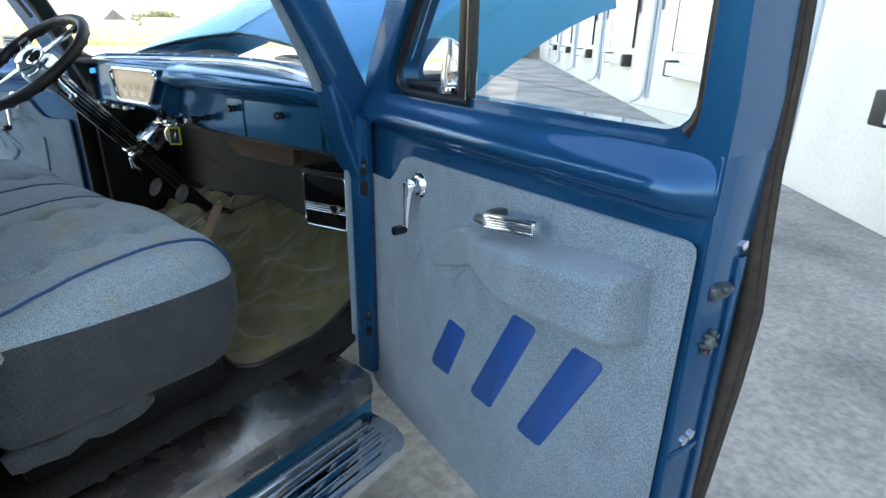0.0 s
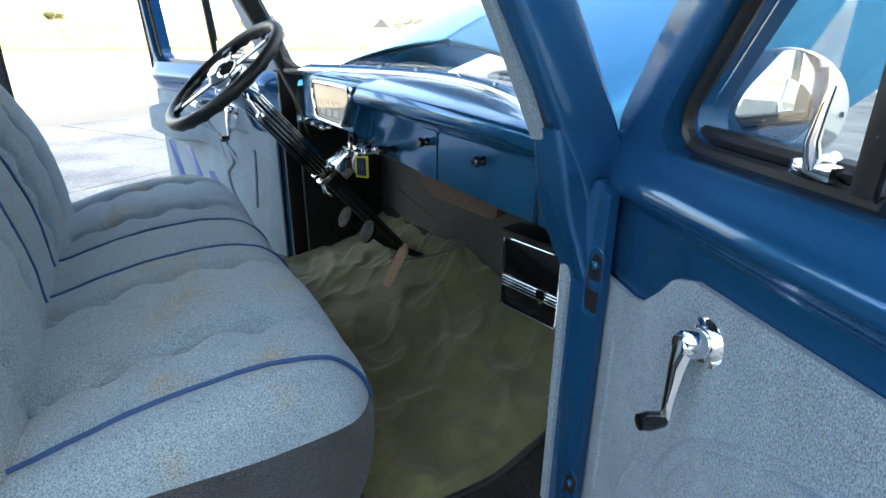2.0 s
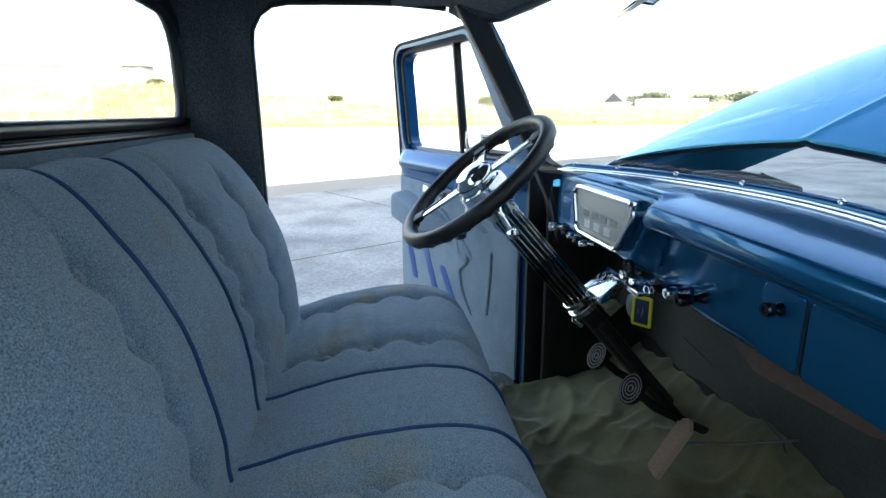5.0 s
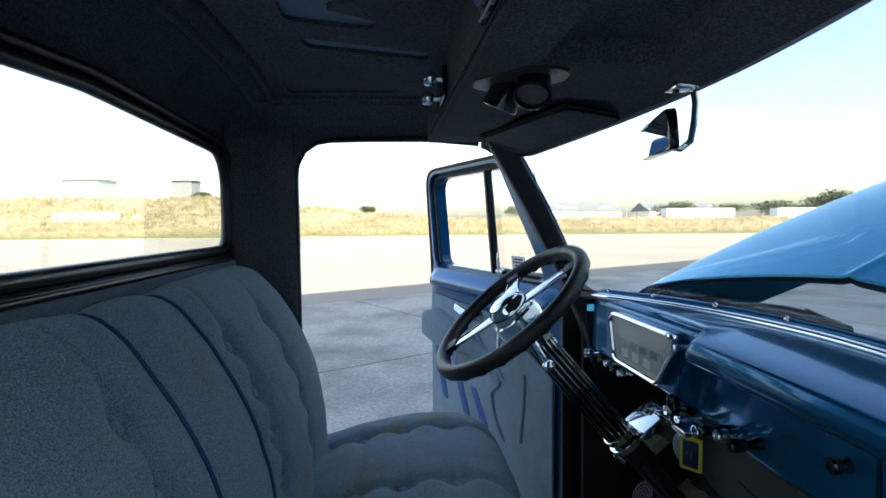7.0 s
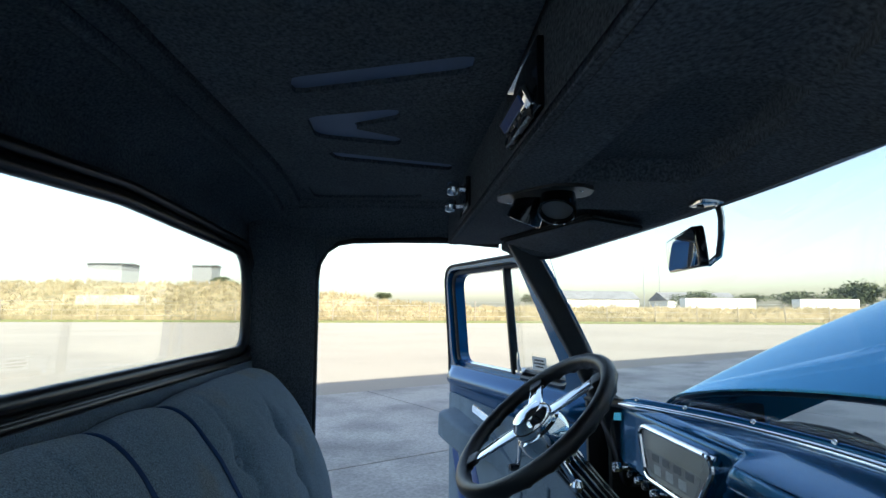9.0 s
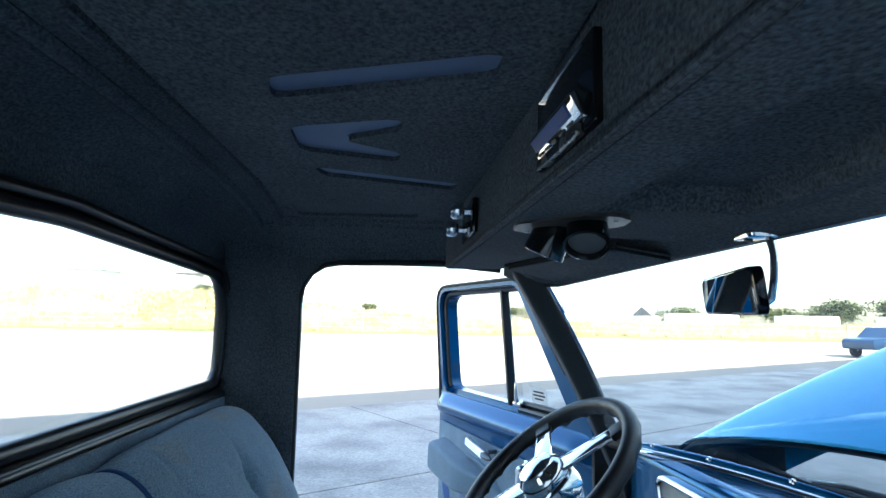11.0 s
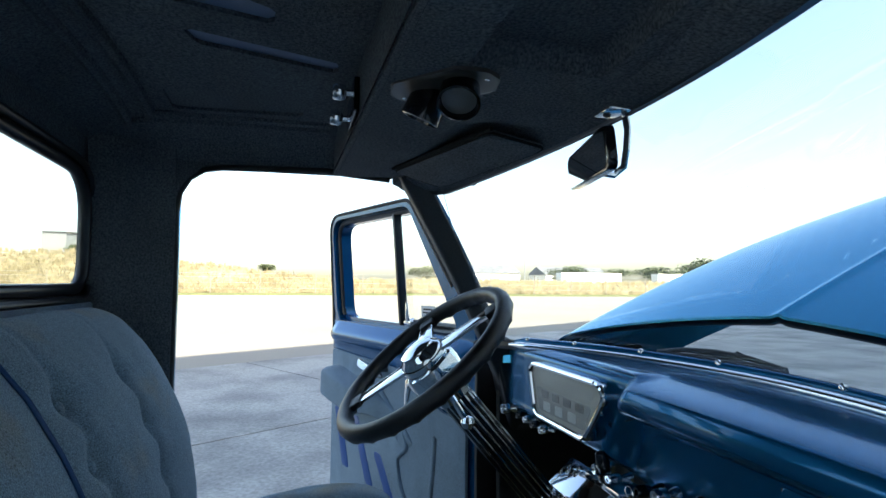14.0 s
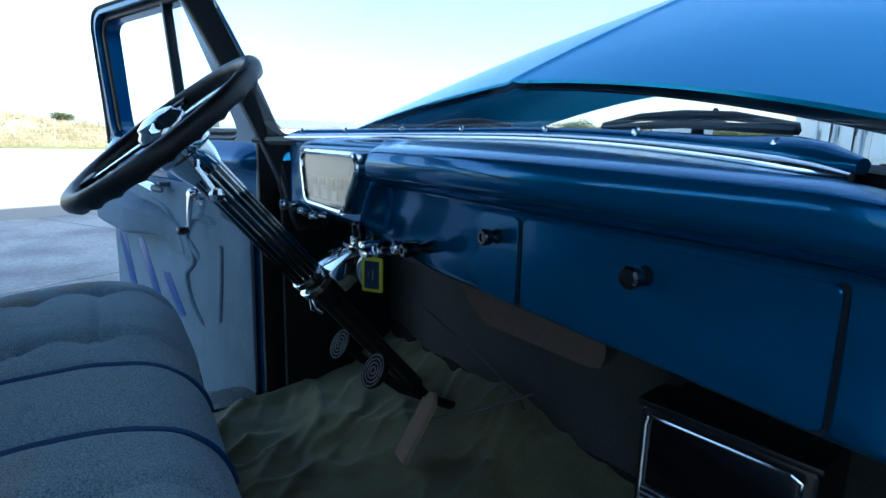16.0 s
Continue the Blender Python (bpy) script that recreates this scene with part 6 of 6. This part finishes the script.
def back(u, v):
    """v from the foot of the front face over the top to the rear."""
    x = -0.70 + 1.455 * u
    p = curve([(0, y, z) for y, z in BACK], v)
    d = (curve([(0, y, z) for y, z in BACK], min(1.0, v + 0.01)) - curve([(0, y, z) for y, z in BACK], max(0.0, v - 0.01))).normalized()
    nrm = Vector((0, d.z, -d.y))
    p = p + nrm * back_relief(x, p.z, v)
    e = min(x + 0.70, 0.755 - x)
    q = max(0.0, 1 - e / 0.19)
    drop = 1 - math.sqrt(max(0.0, 1 - q * q))
    p.z -= 0.055 * drop * smooth(0.55, 0.8, v) + 0.10 * max(0.0, drop - 0.55) * smooth(0.45, 0.8, v)
    p.y -= 0.080 * drop * (1 - 0.7 * smooth(0.6, 0.9, v))
    p.x = x
    return SI @ p


def back_v(z):
    """Where along the front face the height z lies."""
    lo, hi = 0.0, 0.8
    for _ in range(24):
        mid = (lo + hi) / 2
        lo, hi = (mid, hi) if curve([(0, y, q) for y, q in BACK], mid).z < z else (lo, mid)
    return lo


bm = B()
grid(bm, back, 240, 130)
part("backrest", bm, TWEED_SEAT, seat, "tufted tweed backrest", sharp=50)
for p in BPIPES + (-0.694, 0.668):
    bm = B()
    u = (p + 0.70) / 1.455
    tube(bm, [back(u, 0.02 + 0.90 * k / 70) + Vector((0, 0.0030, 0.0015)) for k in range(71)], 0.0034, 8)
    part("piping", bm, PIPING, seat, "navy piping")
for rx in BROWS_X:
    for rz in BROWS_Z:
        at = SI.inverted() @ back((rx + 0.70) / 1.455, back_v(rz))
        add_button(at + Vector((0, 0.008, 0.003)), (0, 0.92, 0.39))

# ---- floor mat ----
mat_thing = tagged(new("floor_mat"), "rumpled olive velour floor mat laid over the cab floor", "floor mat")
def mat_z(x, y):
    base = 0.522 + 0.085 * smooth(-0.12, 0.14, y) + 0.09 * smooth(0.12, 0.28, y)
    hump = 0.035 * math.exp(-((x + 0.02) / 0.22) ** 2) * smooth(-0.55, 0.1, y)
    w = 0.016 * noise.noise((x * 7 + 2 * y, y * 5, 0.3)) + 0.030 * (0.5 - abs(noise.noise((x * 2.6 + y * 4, y * 4.3 - x * 2.4, 1.7)))) ** 2 * 2 + 0.016 * max(0.0, 0.25 - abs(noise.noise((x * 4.6 - y * 2, y * 7.0 + x * 3, 6.1)))) * 3 + 0.007 * max(0.0, 0.2 - abs(noise.noise((x * 9 + y * 5, y * 6 - x * 4, 2.2)))) * 4 + 0.004 * noise.noise((x * 16, y * 14, 3))
    edge = smooth(0.63, 0.57, x) * (1 - 0.85 * math.exp(-((x + 0.13) / 0.10) ** 2 - ((y + 0.01) / 0.12) ** 2))
    return base + hump + max(-0.002, w) * edge + 0.008


def mat_at(u, v):
    y = -0.34 + 0.60 * v
    x = -0.70 + 1.335 * u - 0.02 * math.sin(v * 5) * (1 - u)
    if v < 0.08 and u > 0.9:
        x -= 0.05 * (1 - v / 0.08) ** 2 * (u - 0.9) / 0.1
    return (x, y, mat_z(x, y))


bm = B()
grid(bm, mat_at, 200, 100, 0.008)
part("mat", bm, MAT, mat_thing, "olive velour", sharp=70)
bm = B()
tube(bm, [Vector(mat_at(1.0, k / 30)) + Vector((0, 0, -0.004)) for k in range(31)][::-1] + [Vector(mat_at(1 - k / 60, 0.0)) + Vector((0, 0, -0.004)) for k in range(61)], 0.007, 6)
part("binding", bm, RUBBER, mat_thing, "black bound edge")

# ---- parked cars, hut and railings seen under the hood ----
def suv(at, yaw, paint, label):
    t = thing("parked_car", label, "car", at, group="parked cars")
    t.rotation_euler = (0, 0, yaw)
    side = [(-2.2, 0.45), (-2.22, 0.85), (-2.05, 0.98), (-1.15, 1.08), (-0.45, 1.62), (1.6, 1.66), (2.08, 1.10), (2.18, 0.95), (2.18, 0.45)]
    bm = B()
    slab(bm, rounded(side, 0.10, 4), -0.88, 0.88, axes((0, 0, 0), (1, 0, 0), (0, 0, 1), (0, -1, 0)), bevel=0.06)
    part("body", bm, paint, t)
    for s in (-1, 1):
        for pts in ([(-1.0, 1.10), (-0.38, 1.54), (0.1, 1.56), (0.1, 1.10)], [(0.18, 1.10), (0.18, 1.56), (0.85, 1.57), (0.85, 1.10)], [(0.95, 1.10), (0.95, 1.57), (1.5, 1.57), (1.82, 1.12)]):
            bm = B()
            slab(bm, rounded(pts, 0.05, 3), 0.875, 0.886, axes((0, 0, 0), (1, 0, 0), (0, 0, 1), (0, -s, 0)))
            part("window", bm, BLACK_GLOSS, t)
        for x in (-1.38, 1.38):
            w = Matrix.Translation((x, s * 0.80, 0.35)) @ pose(0, 0, 0, 90, 0, 0)
            bm = B()
            lathe(bm, [(0.20, -0.11), (0.33, -0.11), (0.36, -0.05), (0.36, 0.05), (0.33, 0.11), (0.20, 0.11)], w, 24)
            wheel = part("wheel", bm, RUBBER, t)
            bm = B()
            lathe(bm, [(0, -0.115), (0.17, -0.10), (0.21, -0.09), (0.21, 0.09), (0.17, 0.10), (0, 0.115)], w, 18)
            part("rim", bm, GREYM, wheel)
    return t


suv((-21.6, 23.4, 0.016), radians(43), CAR_PAINT, "grey-green parked sport utility car")
suv((-27.6, 25.6, 0.016), radians(100), material("dark_blue_car_paint", (0.02, 0.06, 0.14), 0.3, 0.4, coat=0.6), "dark blue parked sport utility car")


def hut():
    t = thing("yard_hut", "white flat-roofed yard hut with a dark doorway", "hut", (-19.8, 27.2, 0.016))
    t.rotation_euler = (0, 0, radians(40))
    bm = B()
    box(bm, (0, 0, 1.4), (3.0, 2.4, 2.8), bevel=0.02)
    part("wall", bm, WALLW, t)
    bm = B()
    box(bm, (0, 0, 2.86), (3.2, 2.6, 0.12), bevel=0.02)
    part("roof", bm, ROOFM, t)
    # no opening is cut: black plate paints the dark inside onto the wall
    bm = B()
    box(bm, (-0.1, -1.21, 1.05), (0.9, 0.05, 2.1))
    part("doorway", bm, BLACK, t)
    bm = B()
    box(bm, (-1.0, -1.22, 1.1), (0.85, 0.05, 2.0), bevel=0.01)
    part("door", bm, WHITE, t)


hut()
bm = B()
lathe(bm, [(0.20, 0.0), (0.20, 0.03), (0.13, 0.04), (0.09, 0.30), (0.03, 0.70), (0, 0.71)], Matrix.Translation((-19.3, 25.0, 0.016)), 16)
cone = thing("traffic_cone", "orange traffic cone beside the hut", "traffic cone", (-19.3, 25.0, 0.016))
bm.transform(cone.matrix_basis.inverted())
part("cone", bm, material("orange_plastic", (0.55, 0.12, 0.03), 0.5), cone)


def railing():
    t = thing("stair_railing", "grey metal stairs with railings by the dock", "railing", (-20.5, 35.0, 0.016))
    t.rotation_euler = (0, 0, radians(35))
    for k in range(9):
        bm = B()
        tube(bm, [(-4 + k, 0, min(1.2, 0.15 + 0.3 * k)), (-4 + k, 0, min(1.2, 0.15 + 0.3 * k) + 1.0)], 0.03, 6)
        part("post", bm, GREYM, t)
    for h in (0.5, 1.0):
        bm = B()
        tube(bm, [(-4, 0, 0.15 + h), (-0.5, 0, 1.2 + h), (4, 0, 1.2 + h)], 0.03, 6)
        part("rail", bm, GREYM, t)
    for k in range(5):
        bm = B()
        box(bm, (-3.6 + 0.8 * k, 0.6, 0.12 + 0.24 * k), (0.8, 1.2, 0.10))
        part("step", bm, GREYM, t)
    bm = B()
    box(bm, (2.4, 0.7, 0.6), (4.4, 1.4, 1.2), bevel=0.02)
    part("landing", bm, CONCRETE, t)


railing()


def crate(at, size, mat, nm, label):
    t = thing(nm, label, nm.replace("_", " "), at)
    bm = B()
    box(bm, (0, 0, size[2] / 2), size, bevel=0.03)
    part("body", bm, mat, t)
    bm = B()
    box(bm, (0, 0, size[2] + 0.03), (size[0] + 0.06, size[1] + 0.06, 0.06), bevel=0.02)
    part("lid", bm, BLACK, t)


crate((-21.0, 31.0, 0.016), (2.2, 1.6, 1.5), RUBBER, "waste_container", "dark waste container beside the dock stairs")
